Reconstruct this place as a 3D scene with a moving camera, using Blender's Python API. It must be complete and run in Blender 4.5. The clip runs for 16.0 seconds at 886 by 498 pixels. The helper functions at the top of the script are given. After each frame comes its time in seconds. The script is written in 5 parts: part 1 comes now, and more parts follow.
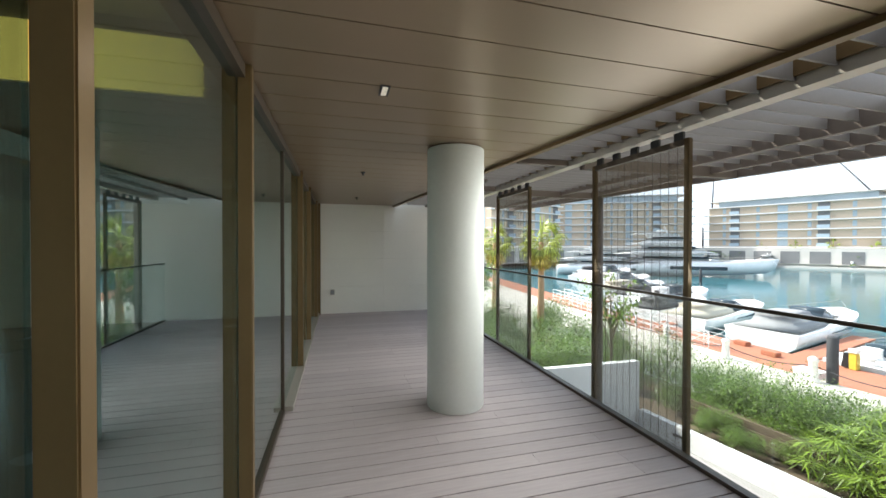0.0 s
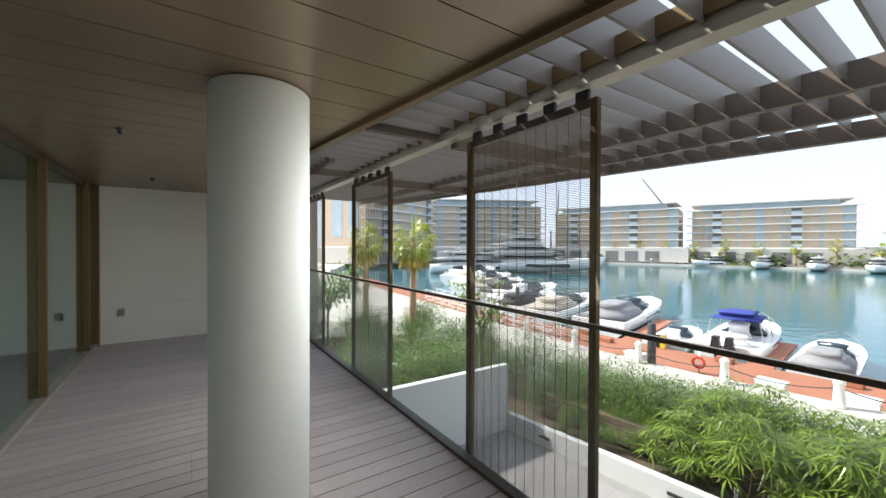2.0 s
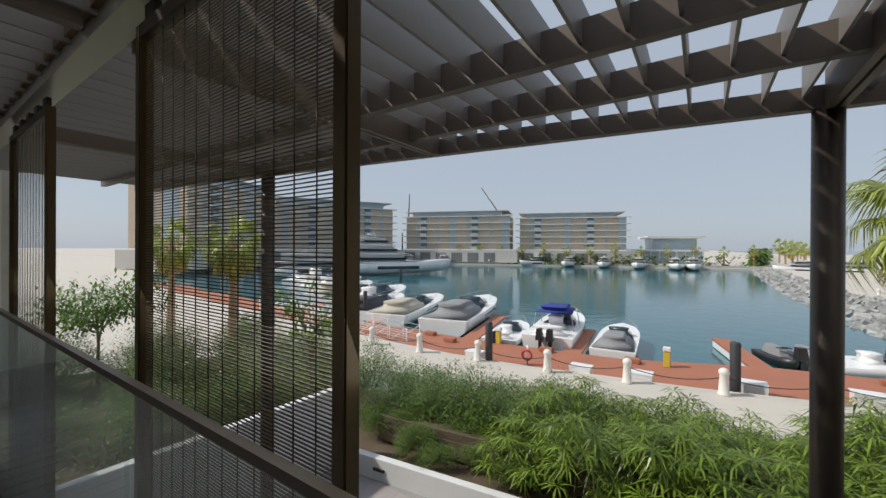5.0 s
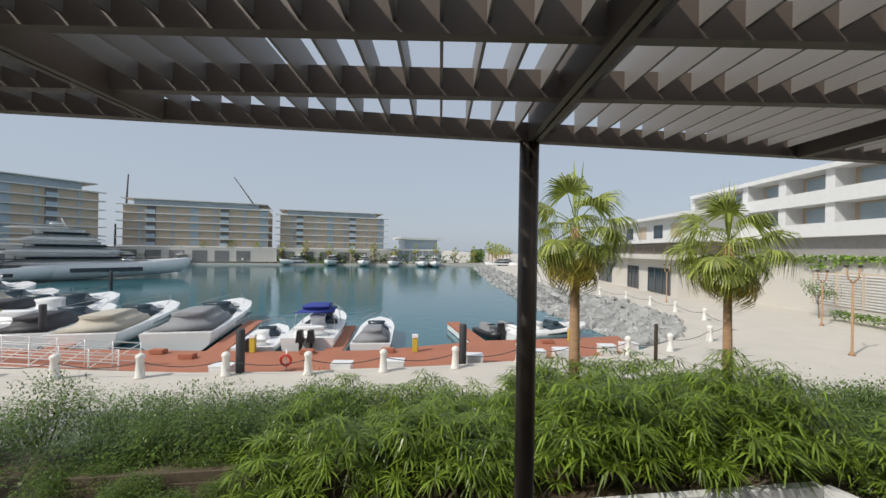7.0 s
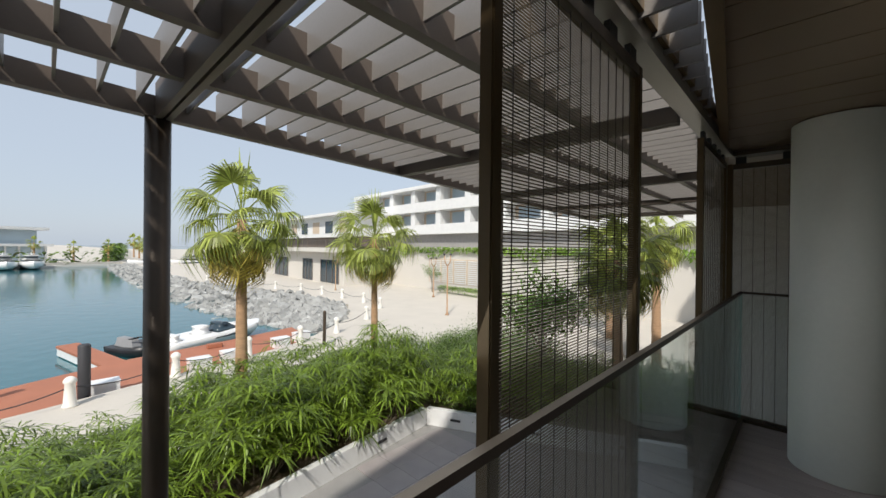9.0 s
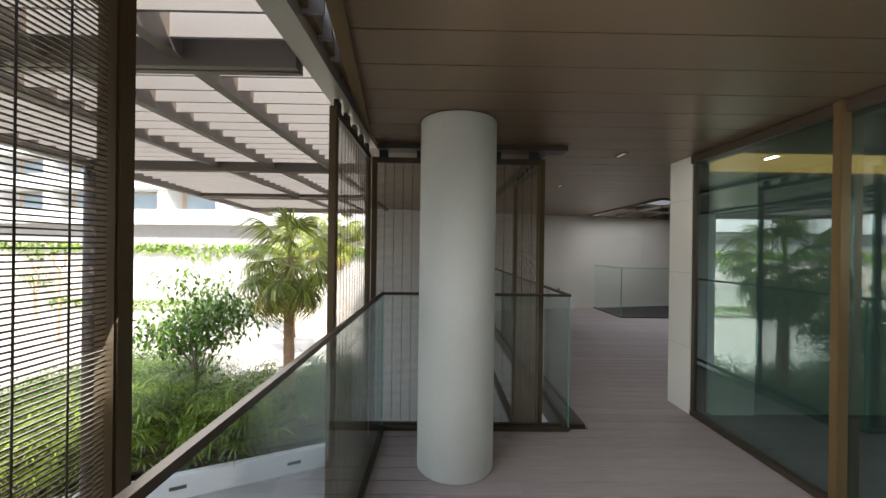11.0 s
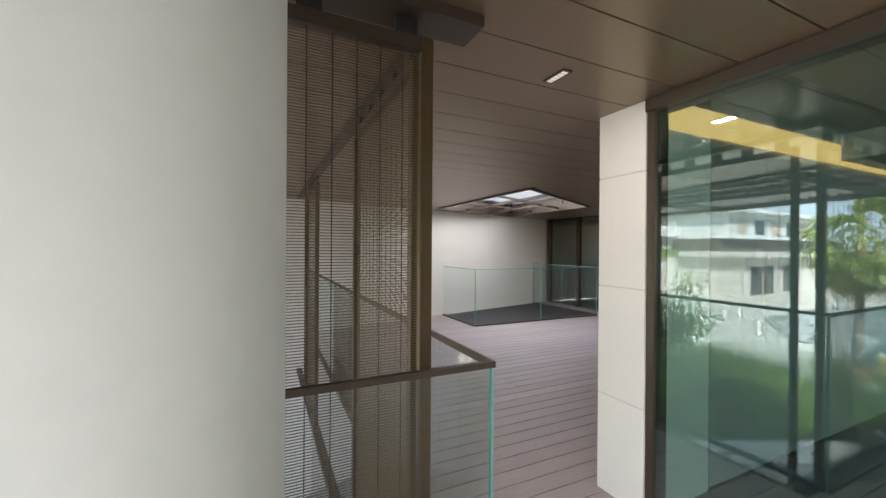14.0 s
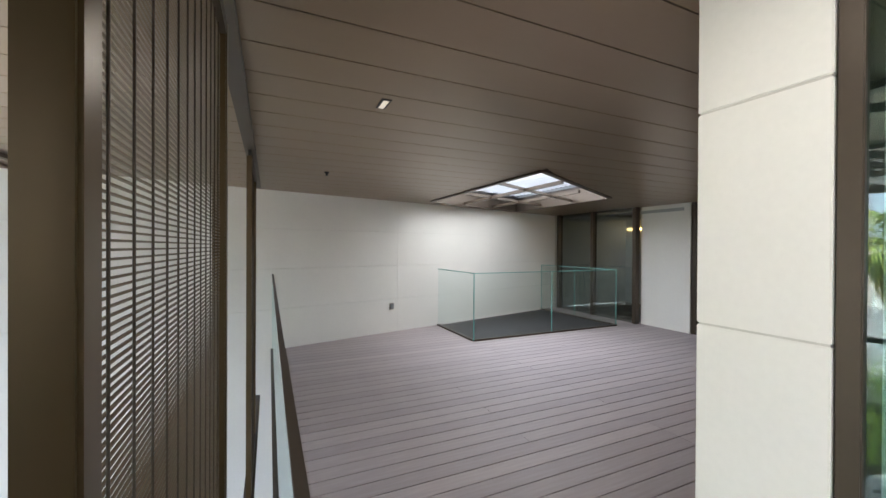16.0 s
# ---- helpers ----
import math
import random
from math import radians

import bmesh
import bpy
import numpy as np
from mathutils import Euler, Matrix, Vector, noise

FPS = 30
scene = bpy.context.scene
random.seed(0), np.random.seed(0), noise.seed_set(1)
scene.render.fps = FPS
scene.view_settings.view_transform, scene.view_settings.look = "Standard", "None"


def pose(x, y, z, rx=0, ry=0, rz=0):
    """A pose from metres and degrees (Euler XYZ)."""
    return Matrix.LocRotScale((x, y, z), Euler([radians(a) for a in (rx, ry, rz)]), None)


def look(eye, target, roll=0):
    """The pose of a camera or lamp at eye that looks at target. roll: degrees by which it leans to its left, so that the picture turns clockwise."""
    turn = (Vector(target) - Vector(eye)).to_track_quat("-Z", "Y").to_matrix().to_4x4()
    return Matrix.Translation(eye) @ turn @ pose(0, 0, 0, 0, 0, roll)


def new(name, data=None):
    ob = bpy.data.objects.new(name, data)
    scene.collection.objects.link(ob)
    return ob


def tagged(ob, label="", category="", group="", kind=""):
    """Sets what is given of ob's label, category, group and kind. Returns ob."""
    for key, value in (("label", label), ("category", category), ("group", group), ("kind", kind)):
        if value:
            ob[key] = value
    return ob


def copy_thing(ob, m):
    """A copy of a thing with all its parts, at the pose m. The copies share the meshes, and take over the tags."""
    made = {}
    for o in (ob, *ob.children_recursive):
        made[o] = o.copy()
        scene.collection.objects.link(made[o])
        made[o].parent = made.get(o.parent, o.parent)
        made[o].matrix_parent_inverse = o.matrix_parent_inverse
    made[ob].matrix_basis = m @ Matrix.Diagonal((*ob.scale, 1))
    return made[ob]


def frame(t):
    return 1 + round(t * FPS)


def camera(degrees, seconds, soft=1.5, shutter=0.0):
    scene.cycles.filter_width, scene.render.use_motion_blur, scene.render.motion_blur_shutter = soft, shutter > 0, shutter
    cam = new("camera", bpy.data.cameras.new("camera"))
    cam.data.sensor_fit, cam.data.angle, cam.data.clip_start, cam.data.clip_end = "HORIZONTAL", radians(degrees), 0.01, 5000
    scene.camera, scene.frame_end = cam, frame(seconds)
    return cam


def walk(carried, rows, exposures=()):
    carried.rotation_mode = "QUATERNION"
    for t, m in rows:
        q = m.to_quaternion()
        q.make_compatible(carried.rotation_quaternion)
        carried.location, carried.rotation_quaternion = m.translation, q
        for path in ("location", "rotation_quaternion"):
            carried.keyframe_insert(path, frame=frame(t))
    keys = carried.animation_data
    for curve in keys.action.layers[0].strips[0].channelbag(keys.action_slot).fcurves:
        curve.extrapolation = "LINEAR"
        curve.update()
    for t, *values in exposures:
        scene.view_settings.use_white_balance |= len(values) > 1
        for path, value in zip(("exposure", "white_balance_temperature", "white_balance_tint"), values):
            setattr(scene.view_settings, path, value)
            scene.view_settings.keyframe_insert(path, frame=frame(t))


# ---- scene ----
cam = camera(98.7, 16.0)
PATH = [
    (0, (0.495, 0.238, 1.528), (1.024, 2.167, 1.508), 0.1),
    (0.5, (0.686, 0.534, 1.525), (1.327, 2.428, 1.5), 0.2),
    (1, (0.857, 0.795, 1.541), (1.629, 2.64, 1.519), 0.3),
    (1.5, (1.009, 1.07, 1.551), (1.963, 2.828, 1.531), 0.3),
    (2, (1.216, 1.272, 1.546), (2.333, 2.931, 1.528), 0.2),
    (2.5, (1.436, 1.432, 1.56), (2.656, 3.017, 1.544), 0.2),
    (3, (1.645, 1.568, 1.553), (2.929, 3.101, 1.54), 0.1),
    (3.2, (1.751, 1.608, 1.558), (3.06, 3.121, 1.546), 0.4),
    (5.3, (2.572, 1.91, 1.539), (4.296, 2.924, 1.535), 0.3),
    (5.5, (2.63, 1.903, 1.54), (4.4, 2.833, 1.536), 0.4),
    (6, (2.735, 1.887, 1.54), (4.616, 2.566, 1.538), 0.5),
    (6.5, (2.733, 1.914, 1.533), (4.699, 2.283, 1.539), 0.7),
    (7, (2.694, 1.96, 1.532), (4.694, 1.946, 1.535), 1.0),
    (7.5, (2.621, 1.996, 1.522), (4.586, 1.628, 1.526), 0.9),
    (8, (2.56, 2.011, 1.513), (4.411, 1.253, 1.516), 0.9),
    (8.5, (2.523, 1.957, 1.516), (4.178, 0.835, 1.514), 0.8),
    (9, (2.458, 1.809, 1.522), (3.839, 0.362, 1.517), 0.6),
    (9.4, (2.413, 1.672, 1.524), (3.518, 0.006, 1.521), 0.8),
    (9.5, (2.414, 1.604, 1.527), (3.441, -0.112, 1.516), 0.8),
    (9.8, (2.414, 1.472, 1.518), (3.234, -0.352, 1.511), 0.9),
    (10, (2.428, 1.359, 1.518), (3.091, -0.528, 1.514), 0.8),
    (10.2, (2.433, 1.247, 1.52), (2.943, -0.687, 1.52), 0.7),
    (12.5, (2.293, -0.393, 1.568), (1.659, -2.29, 1.554), 0.5),
    (13, (2.237, -0.708, 1.572), (1.504, -2.568, 1.569), -0.1),
    (13.5, (2.137, -1.061, 1.56), (1.32, -2.886, 1.553), 0.5),
    (14, (2.036, -1.339, 1.569), (1.187, -3.15, 1.565), 0.4),
    (14.5, (1.913, -1.628, 1.565), (1.051, -3.433, 1.562), 0.3),
    (15, (1.754, -1.914, 1.565), (0.886, -3.715, 1.561), 0.3),
    (15.5, (1.54, -2.151, 1.558), (0.682, -3.958, 1.555), 0.3),
    (16, (1.341, -2.377, 1.582), (0.509, -4.196, 1.573), 0.3),
]
walk(cam, [(t, look(eye, target, roll)) for t, eye, target, roll in PATH], [
    (0.0, 1.8, 6500, 8), (2.0, 1.35, 6500, 10), (3.2, 0.9, 6550, 10), (5.3, 0.15, 6500, 10), (8.5, 0.3, 6500, 10), (9.5, 0.85, 6500, 10),
    (10.2, 1.4, 6500, 11), (12.3, 2.65, 6600, 15), (14.0, 3.2, 6500, 16), (16.0, 3.4, 6250, 12)])

# ---- world, sun, large lights ----
world = bpy.data.worlds.new("sky")
scene.world = world
world.use_nodes = True
wn = world.node_tree.nodes
sky = wn.new("ShaderNodeTexSky")
sky.sky_type = "NISHITA"
sky.sun_disc = False
sky.sun_elevation = radians(44)
sky.sun_rotation = radians(-33.5)
sky.dust_density = 1.5
sky.air_density = 1.0
sky.ozone_density = 1.0
wn["Background"].inputs["Strength"].default_value = 0.1
haze = wn.new("ShaderNodeMix")  # humid coastal haze over the clear sky
haze.data_type = "RGBA"
haze.inputs["Factor"].default_value = 0.82
haze.inputs["B"].default_value = (4.1, 4.65, 5.4, 1)
world.node_tree.links.new(sky.outputs["Color"], haze.inputs["A"])
world.node_tree.links.new(haze.outputs["Result"], wn["Background"].inputs["Color"])
SUN_FROM = Vector((-0.55, 0.83, 0)).normalized() * math.cos(radians(44)) + Vector((0, 0, math.sin(radians(44))))
sun = new("sun", bpy.data.lights.new("sun", "SUN"))
sun.data.energy = 2.8
sun.data.angle = radians(2)
sun.data.color = (1.0, 0.95, 0.87)
sun.matrix_world = look(SUN_FROM * 60, (0, 0, 0))
# added fill lamp in the open side, over the balustrade, boosts the sky's light
opening = new("opening_fill_lamp", bpy.data.lights.new("opening_fill_lamp", "AREA"))
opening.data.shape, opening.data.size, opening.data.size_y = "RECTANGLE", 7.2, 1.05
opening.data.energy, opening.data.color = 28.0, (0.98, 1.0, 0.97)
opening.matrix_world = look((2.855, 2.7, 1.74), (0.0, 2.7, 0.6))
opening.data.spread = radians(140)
# added fill lamp in the roof light brightens the inner terrace beyond the sky
roof_opening = new("roof_fill_lamp", bpy.data.lights.new("roof_fill_lamp", "AREA"))
roof_opening.data.shape, roof_opening.data.size, roof_opening.data.size_y = "RECTANGLE", 2.3, 2.3
roof_opening.data.energy, roof_opening.data.color = 7.5, (0.98, 1.0, 1.0)
roof_opening.matrix_world = look((-2.65, -7.85, 2.70), (-2.65, -7.86, 0.0))


# ---- materials ----
def mat(name, col, rough=0.6, metal=0.0, var=0.12, scale=6.0, bump=0.0, fine=60.0, stretch=(1, 1, 1), spec=0.5, random_tint=0.0, gloss_var=0.08):
    """Base colour with two scales of variation, and fine relief."""
    m = bpy.data.materials.new(name)
    m.use_nodes = True
    nt = m.node_tree
    n, l = nt.nodes, nt.links
    b = n["Principled BSDF"]
    b.inputs["Roughness"].default_value = rough
    b.inputs["Metallic"].default_value = metal
    b.inputs["Specular IOR Level"].default_value = spec
    tc = n.new("ShaderNodeTexCoord")
    mp = n.new("ShaderNodeMapping")
    mp.inputs["Scale"].default_value = stretch
    l.new(tc.outputs["Object"], mp.inputs["Vector"])
    big = n.new("ShaderNodeTexNoise")
    big.inputs["Scale"].default_value = scale
    big.inputs["Detail"].default_value = 5
    l.new(mp.outputs[0], big.inputs["Vector"])
    small = n.new("ShaderNodeTexNoise")
    small.inputs["Scale"].default_value = fine
    small.inputs["Detail"].default_value = 3
    l.new(mp.outputs[0], small.inputs["Vector"])
    mix = n.new("ShaderNodeMath")
    mix.operation = "MULTIPLY_ADD"
    mix.inputs[1].default_value = 0.35
    l.new(small.outputs["Fac"], mix.inputs[0])
    half = n.new("ShaderNodeMath")
    half.operation = "MULTIPLY"
    half.inputs[1].default_value = 0.65
    l.new(big.outputs["Fac"], half.inputs[0])
    l.new(half.outputs[0], mix.inputs[2])
    ramp = n.new("ShaderNodeMapRange")
    ramp.inputs["From Min"].default_value = 0.25
    ramp.inputs["From Max"].default_value = 0.75
    ramp.inputs["To Min"].default_value = 1 - var
    ramp.inputs["To Max"].default_value = 1 + var
    l.new(mix.outputs[0], ramp.inputs["Value"])
    val = ramp.outputs[0]
    if random_tint:
        oi = n.new("ShaderNodeObjectInfo")
        rr = n.new("ShaderNodeMapRange")
        rr.inputs["To Min"].default_value = 1 - random_tint
        rr.inputs["To Max"].default_value = 1 + random_tint
        l.new(oi.outputs["Random"], rr.inputs["Value"])
        mul = n.new("ShaderNodeMath")
        mul.operation = "MULTIPLY"
        l.new(val, mul.inputs[0])
        l.new(rr.outputs[0], mul.inputs[1])
        val = mul.outputs[0]
    sc = n.new("ShaderNodeVectorMath")
    sc.operation = "SCALE"
    sc.inputs[0].default_value = col
    l.new(val, sc.inputs["Scale"])
    l.new(sc.outputs[0], b.inputs["Base Color"])
    rv = n.new("ShaderNodeMapRange")
    rv.inputs["To Min"].default_value = max(0.02, rough - gloss_var)
    rv.inputs["To Max"].default_value = min(1, rough + gloss_var)
    l.new(big.outputs["Fac"], rv.inputs["Value"])
    l.new(rv.outputs[0], b.inputs["Roughness"])
    if bump:
        bp = n.new("ShaderNodeBump")
        bp.inputs["Strength"].default_value = bump
        bp.inputs["Distance"].default_value = 0.01
        l.new(mix.outputs[0], bp.inputs["Height"])
        l.new(bp.outputs[0], b.inputs["Normal"])
    return m


def glass(name, tint, base, edge=4.5):
    """A clear pane: tinted see-through with mirror gloss that grows at grazing angles."""
    m = bpy.data.materials.new(name)
    m.use_nodes = True
    n, l = m.node_tree.nodes, m.node_tree.links
    n.remove(n["Principled BSDF"])
    tr = n.new("ShaderNodeBsdfTransparent")
    tr.inputs["Color"].default_value = (*tint, 1)
    gl = n.new("ShaderNodeBsdfGlossy")
    gl.inputs["Roughness"].default_value = 0.0
    gl.inputs["Color"].default_value = (0.87, 0.95, 0.95, 1)
    lw = n.new("ShaderNodeLayerWeight")
    lw.inputs["Blend"].default_value = 0.5
    pw = n.new("ShaderNodeMath")
    pw.operation = "POWER"
    pw.inputs[1].default_value = edge
    l.new(lw.outputs["Facing"], pw.inputs[0])
    fr = n.new("ShaderNodeMapRange")
    fr.inputs["To Min"].default_value = base
    fr.inputs["To Max"].default_value = 0.97
    l.new(pw.outputs[0], fr.inputs["Value"])
    mx = n.new("ShaderNodeMixShader")
    l.new(fr.outputs[0], mx.inputs[0])
    l.new(tr.outputs[0], mx.inputs[1])
    l.new(gl.outputs[0], mx.inputs[2])
    l.new(mx.outputs[0], n["Material Output"].inputs["Surface"])
    return m


def glow(name, col, power):
    m = bpy.data.materials.new(name)
    m.use_nodes = True
    b = m.node_tree.nodes["Principled BSDF"]
    b.inputs["Base Color"].default_value = (*col, 1)
    b.inputs["Emission Color"].default_value = (*col, 1)
    b.inputs["Emission Strength"].default_value = power
    return m


def leaf_mat(name, col, var=0.5):
    """Leaves: thin, a little see-through, each island its own shade."""
    m = bpy.data.materials.new(name)
    m.use_nodes = True
    n, l = m.node_tree.nodes, m.node_tree.links
    b = n["Principled BSDF"]
    b.inputs["Roughness"].default_value = 0.36
    ge = n.new("ShaderNodeNewGeometry")
    rr = n.new("ShaderNodeMapRange")
    rr.inputs["To Min"].default_value = 1 - var
    rr.inputs["To Max"].default_value = 1 + var
    l.new(ge.outputs["Random Per Island"], rr.inputs["Value"])
    sc = n.new("ShaderNodeVectorMath")
    sc.operation = "SCALE"
    sc.inputs[0].default_value = col
    l.new(rr.outputs[0], sc.inputs["Scale"])
    l.new(sc.outputs[0], b.inputs["Base Color"])
    tl = n.new("ShaderNodeBsdfTranslucent")
    l.new(sc.outputs[0], tl.inputs["Color"])
    mx = n.new("ShaderNodeMixShader")
    mx.inputs[0].default_value = 0.3
    l.new(b.outputs[0], mx.inputs[1])
    l.new(tl.outputs[0], mx.inputs[2])
    l.new(mx.outputs[0], n["Material Output"].inputs["Surface"])
    return m


M_BRONZE = mat("bronze_metal", (0.175, 0.113, 0.05), 0.38, 0.45, 0.08, 2.0, 0.02)
M_BRONZE_DARK = mat("dark_bronze_metal", (0.075, 0.056, 0.04), 0.4, 0.4, 0.1, 2.0)
M_POST = mat("screen_post_bronze", (0.1, 0.066, 0.03), 0.38, 0.45, 0.08, 2.0)
M_WIRE = mat("mesh_wire_bronze", (0.17, 0.125, 0.075), 0.45, 0.4, 0.1, 2.0)
M_PERGOLA = mat("pergola_metal", (0.15, 0.12, 0.1), 0.5, 0.2, 0.1, 1.5)
M_BLADE = mat("pergola_blade_metal", (0.255, 0.238, 0.225), 0.45, 0.2, 0.1, 1.5)
M_TRACK = mat("track_metal", (0.42, 0.39, 0.34), 0.35, 0.5, 0.06, 2.0)
M_CEIL = mat("ceiling_metal_panels", (0.265, 0.19, 0.122), 0.32, 0.45, 0.04, 0.8, 0.004, 40, (0.3, 3, 1), gloss_var=0.03)
M_DECK = mat("deck_composite", (0.385, 0.332, 0.33), 0.55, 0.0, 0.16, 3.0, 0.12, 90, (1, 14, 1), 0.35, 0.08)
M_STONE = mat("pale_limestone", (0.79, 0.765, 0.71), 0.55, 0.0, 0.05, 1.2, 0.03, 40)
M_JOINT = mat("stone_joint", (0.6, 0.575, 0.52), 0.8)
M_COLUMN = mat("column_plaster", (0.75, 0.765, 0.725), 0.6, 0.0, 0.05, 1.5, 0.05, 30)
M_WHITE = mat("white_render", (0.72, 0.72, 0.71), 0.75, 0.0, 0.06, 2.0, 0.1, 50)
M_GLASS = glass("facade_glass", (0.56, 0.74, 0.72), 0.14, 2.5)
M_GLASS_INNER = glass("inner_glass", (0.62, 0.66, 0.66), 0.12)
M_GLASS_RAIL = glass("balustrade_glass", (0.95, 0.975, 0.97), 0.02)
M_GLASS_EDGE = mat("glass_edge_green", (0.16, 0.42, 0.38), 0.15)
M_CONC = mat("concrete", (0.3, 0.29, 0.28), 0.8, 0, 0.12, 3, 0.1)
M_PAVER = mat("grey_pavers", (0.36, 0.325, 0.32), 0.7, 0, 0.14, 2.0, 0.15, 50, (1, 1, 1), 0.4, 0.07)
M_SAND = mat("promenade_paving", (0.58, 0.535, 0.47), 0.8, 0, 0.08, 0.6, 0.1, 10)
M_DOCK = mat("dock_red_deck", (0.4, 0.155, 0.09), 0.75, 0, 0.12, 1.0, 0.1, 20)
M_SOIL = mat("soil", (0.13, 0.095, 0.06), 0.95, 0, 0.3, 3, 0.6, 30)
M_TIMBER = mat("old_timber", (0.125, 0.095, 0.062), 0.9, 0, 0.35, 2, 0.2, 40, (1, 8, 8))
M_PLASTIC_W = mat("white_gelcoat", (0.84, 0.84, 0.83), 0.25, 0, 0.04, 1.0)
M_NAVY = mat("navy_canvas", (0.03, 0.05, 0.28), 0.8, 0, 0.12, 3, 0.1)
M_GREYCAN = mat("grey_canvas", (0.27, 0.275, 0.285), 0.85, 0, 0.15, 3, 0.2)
M_BEIGECAN = mat("beige_canvas", (0.5, 0.46, 0.38), 0.85, 0, 0.12, 3, 0.2)
M_BLACK = mat("black_plastic", (0.02, 0.02, 0.022), 0.4)
M_DARKGLASS = mat("dark_tinted_window", (0.03, 0.05, 0.065), 0.08)
M_PILE = mat("dark_pile", (0.045, 0.045, 0.05), 0.6, 0, 0.2, 3)
M_ROCK = mat("grey_rock", (0.38, 0.38, 0.365), 0.9, 0, 0.35, 1.2, 0.5, 12, (1, 1, 1), 0.3, 0.3)
# shade between the rocks, put into the bank's colour
M_ROCK_SHADE = mat("rock_gap_shade", (0.1, 0.1, 0.095), 0.95, 0, 0.3, 1.5, 0.4, 12)
M_YELLOW = mat("yellow_paint", (0.62, 0.48, 0.06), 0.5)
M_RED = mat("red_plastic", (0.55, 0.05, 0.03), 0.5)
M_TRUNK = mat("palm_trunk", (0.42, 0.26, 0.15), 0.9, 0, 0.3, 5, 0.6, 30, (1, 1, 6))
M_BARK = mat("bark", (0.24, 0.2, 0.15), 0.9, 0, 0.2, 6, 0.4)
M_LEAF_UMB = leaf_mat("umbrella_leaves", (0.16, 0.235, 0.025), 0.65)
M_LEAF_SHRUB = leaf_mat("shrub_leaves", (0.125, 0.195, 0.035), 0.6)
M_LEAF_PALE = leaf_mat("pale_flowering_leaves", (0.3, 0.36, 0.22), 0.5)
M_LEAF_PALM = leaf_mat("palm_leaves", (0.33, 0.38, 0.085))
M_LEAF_DRY = leaf_mat("dry_palm_leaves", (0.5, 0.4, 0.09))
M_LEAF_TREE = leaf_mat("tree_leaves", (0.12, 0.22, 0.03))
M_VINE = leaf_mat("vine_leaves", (0.2, 0.32, 0.05))
M_FACADE_TAN = mat("far_facade_tan", (0.56, 0.455, 0.345), 0.7, 0, 0.08, 0.3)
M_FACADE_PALE = mat("far_facade_pale", (0.6, 0.57, 0.52), 0.7, 0, 0.06, 0.2)
# distance haze is mixed into this pale glass colour
M_FACADE_GLASS = mat("far_blue_glass", (0.4, 0.49, 0.55), 0.25, 0, 0.2, 0.15)
M_FAR_SHADE = mat("far_recess_shade", (0.2, 0.2, 0.2), 0.6, 0, 0.15, 0.3)
M_ROOM_WALL = mat("room_wall", (0.38, 0.39, 0.38), 0.7, 0, 0.05, 1)
M_ROOM_FLOOR = mat("room_floor", (0.14, 0.14, 0.145), 0.25, 0, 0.08, 1)
# the first two glow in place of the cove's light on room faces
M_COVE = glow("cove_lit_face", (1.0, 0.56, 0.13), 0.3)
M_COVE_ORANGE = glow("cove_lit_face_orange", (1.0, 0.47, 0.16), 0.2)
M_COVE_FAR = glow("cove_light_far", (1.0, 0.62, 0.2), 0.7)
M_LED = glow("downlight_led", (1.0, 0.9, 0.75), 0.05)
M_LAMP_GLASS = mat("pale_frosted", (0.7, 0.68, 0.62), 0.5)
M_DARKFLOOR = mat("dark_floor_sheet", (0.028, 0.026, 0.027), 0.7, 0, 0.2, 8, 0.3, 120)
M_TEAL = bpy.data.materials.new("marina_water")
M_TEAL.use_nodes = True
_n, _l = M_TEAL.node_tree.nodes, M_TEAL.node_tree.links
_b = _n["Principled BSDF"]
_b.inputs["Base Color"].default_value = (0.022, 0.125, 0.15, 1)
_b.inputs["Roughness"].default_value = 0.06
_tc = _n.new("ShaderNodeTexCoord")
_w = _n.new("ShaderNodeTexNoise")
_w.inputs["Scale"].default_value = 0.9
_w.inputs["Detail"].default_value = 4
_bp = _n.new("ShaderNodeBump")
_bp.inputs["Strength"].default_value = 0.25
_bp.inputs["Distance"].default_value = 0.12
_l.new(_tc.outputs["Object"], _w.inputs["Vector"])
_l.new(_w.outputs["Fac"], _bp.inputs["Height"])
_l.new(_bp.outputs[0], _b.inputs["Normal"])


# ---- mesh helpers ----
def bm_box(bm, x0, y0, z0, x1, y1, z1, m=None):
    v = [bm.verts.new((x, y, z)) for z in (z0, z1) for x, y in ((x0, y0), (x1, y0), (x1, y1), (x0, y1))]
    if m is not None:
        for q in v:
            q.co = m @ q.co
    for f in ((3, 2, 1, 0), (4, 5, 6, 7), (0, 1, 5, 4), (1, 2, 6, 5), (2, 3, 7, 6), (3, 0, 4, 7)):
        bm.faces.new([v[i] for i in f])
    return v


def bm_prism(bm, pts, z0, z1):
    """Upright prism over a plan polygon, counter-clockwise; z1 may be a list."""
    zt = z1 if isinstance(z1, (list, tuple)) else [z1] * len(pts)
    a = [bm.verts.new((p[0], p[1], z0)) for p in pts]
    b = [bm.verts.new((p[0], p[1], zt[i])) for i, p in enumerate(pts)]
    k = len(pts)
    bm.faces.new(a[::-1])
    bm.faces.new(b)
    for i in range(k):
        bm.faces.new((a[i], a[(i + 1) % k], b[(i + 1) % k], b[i]))


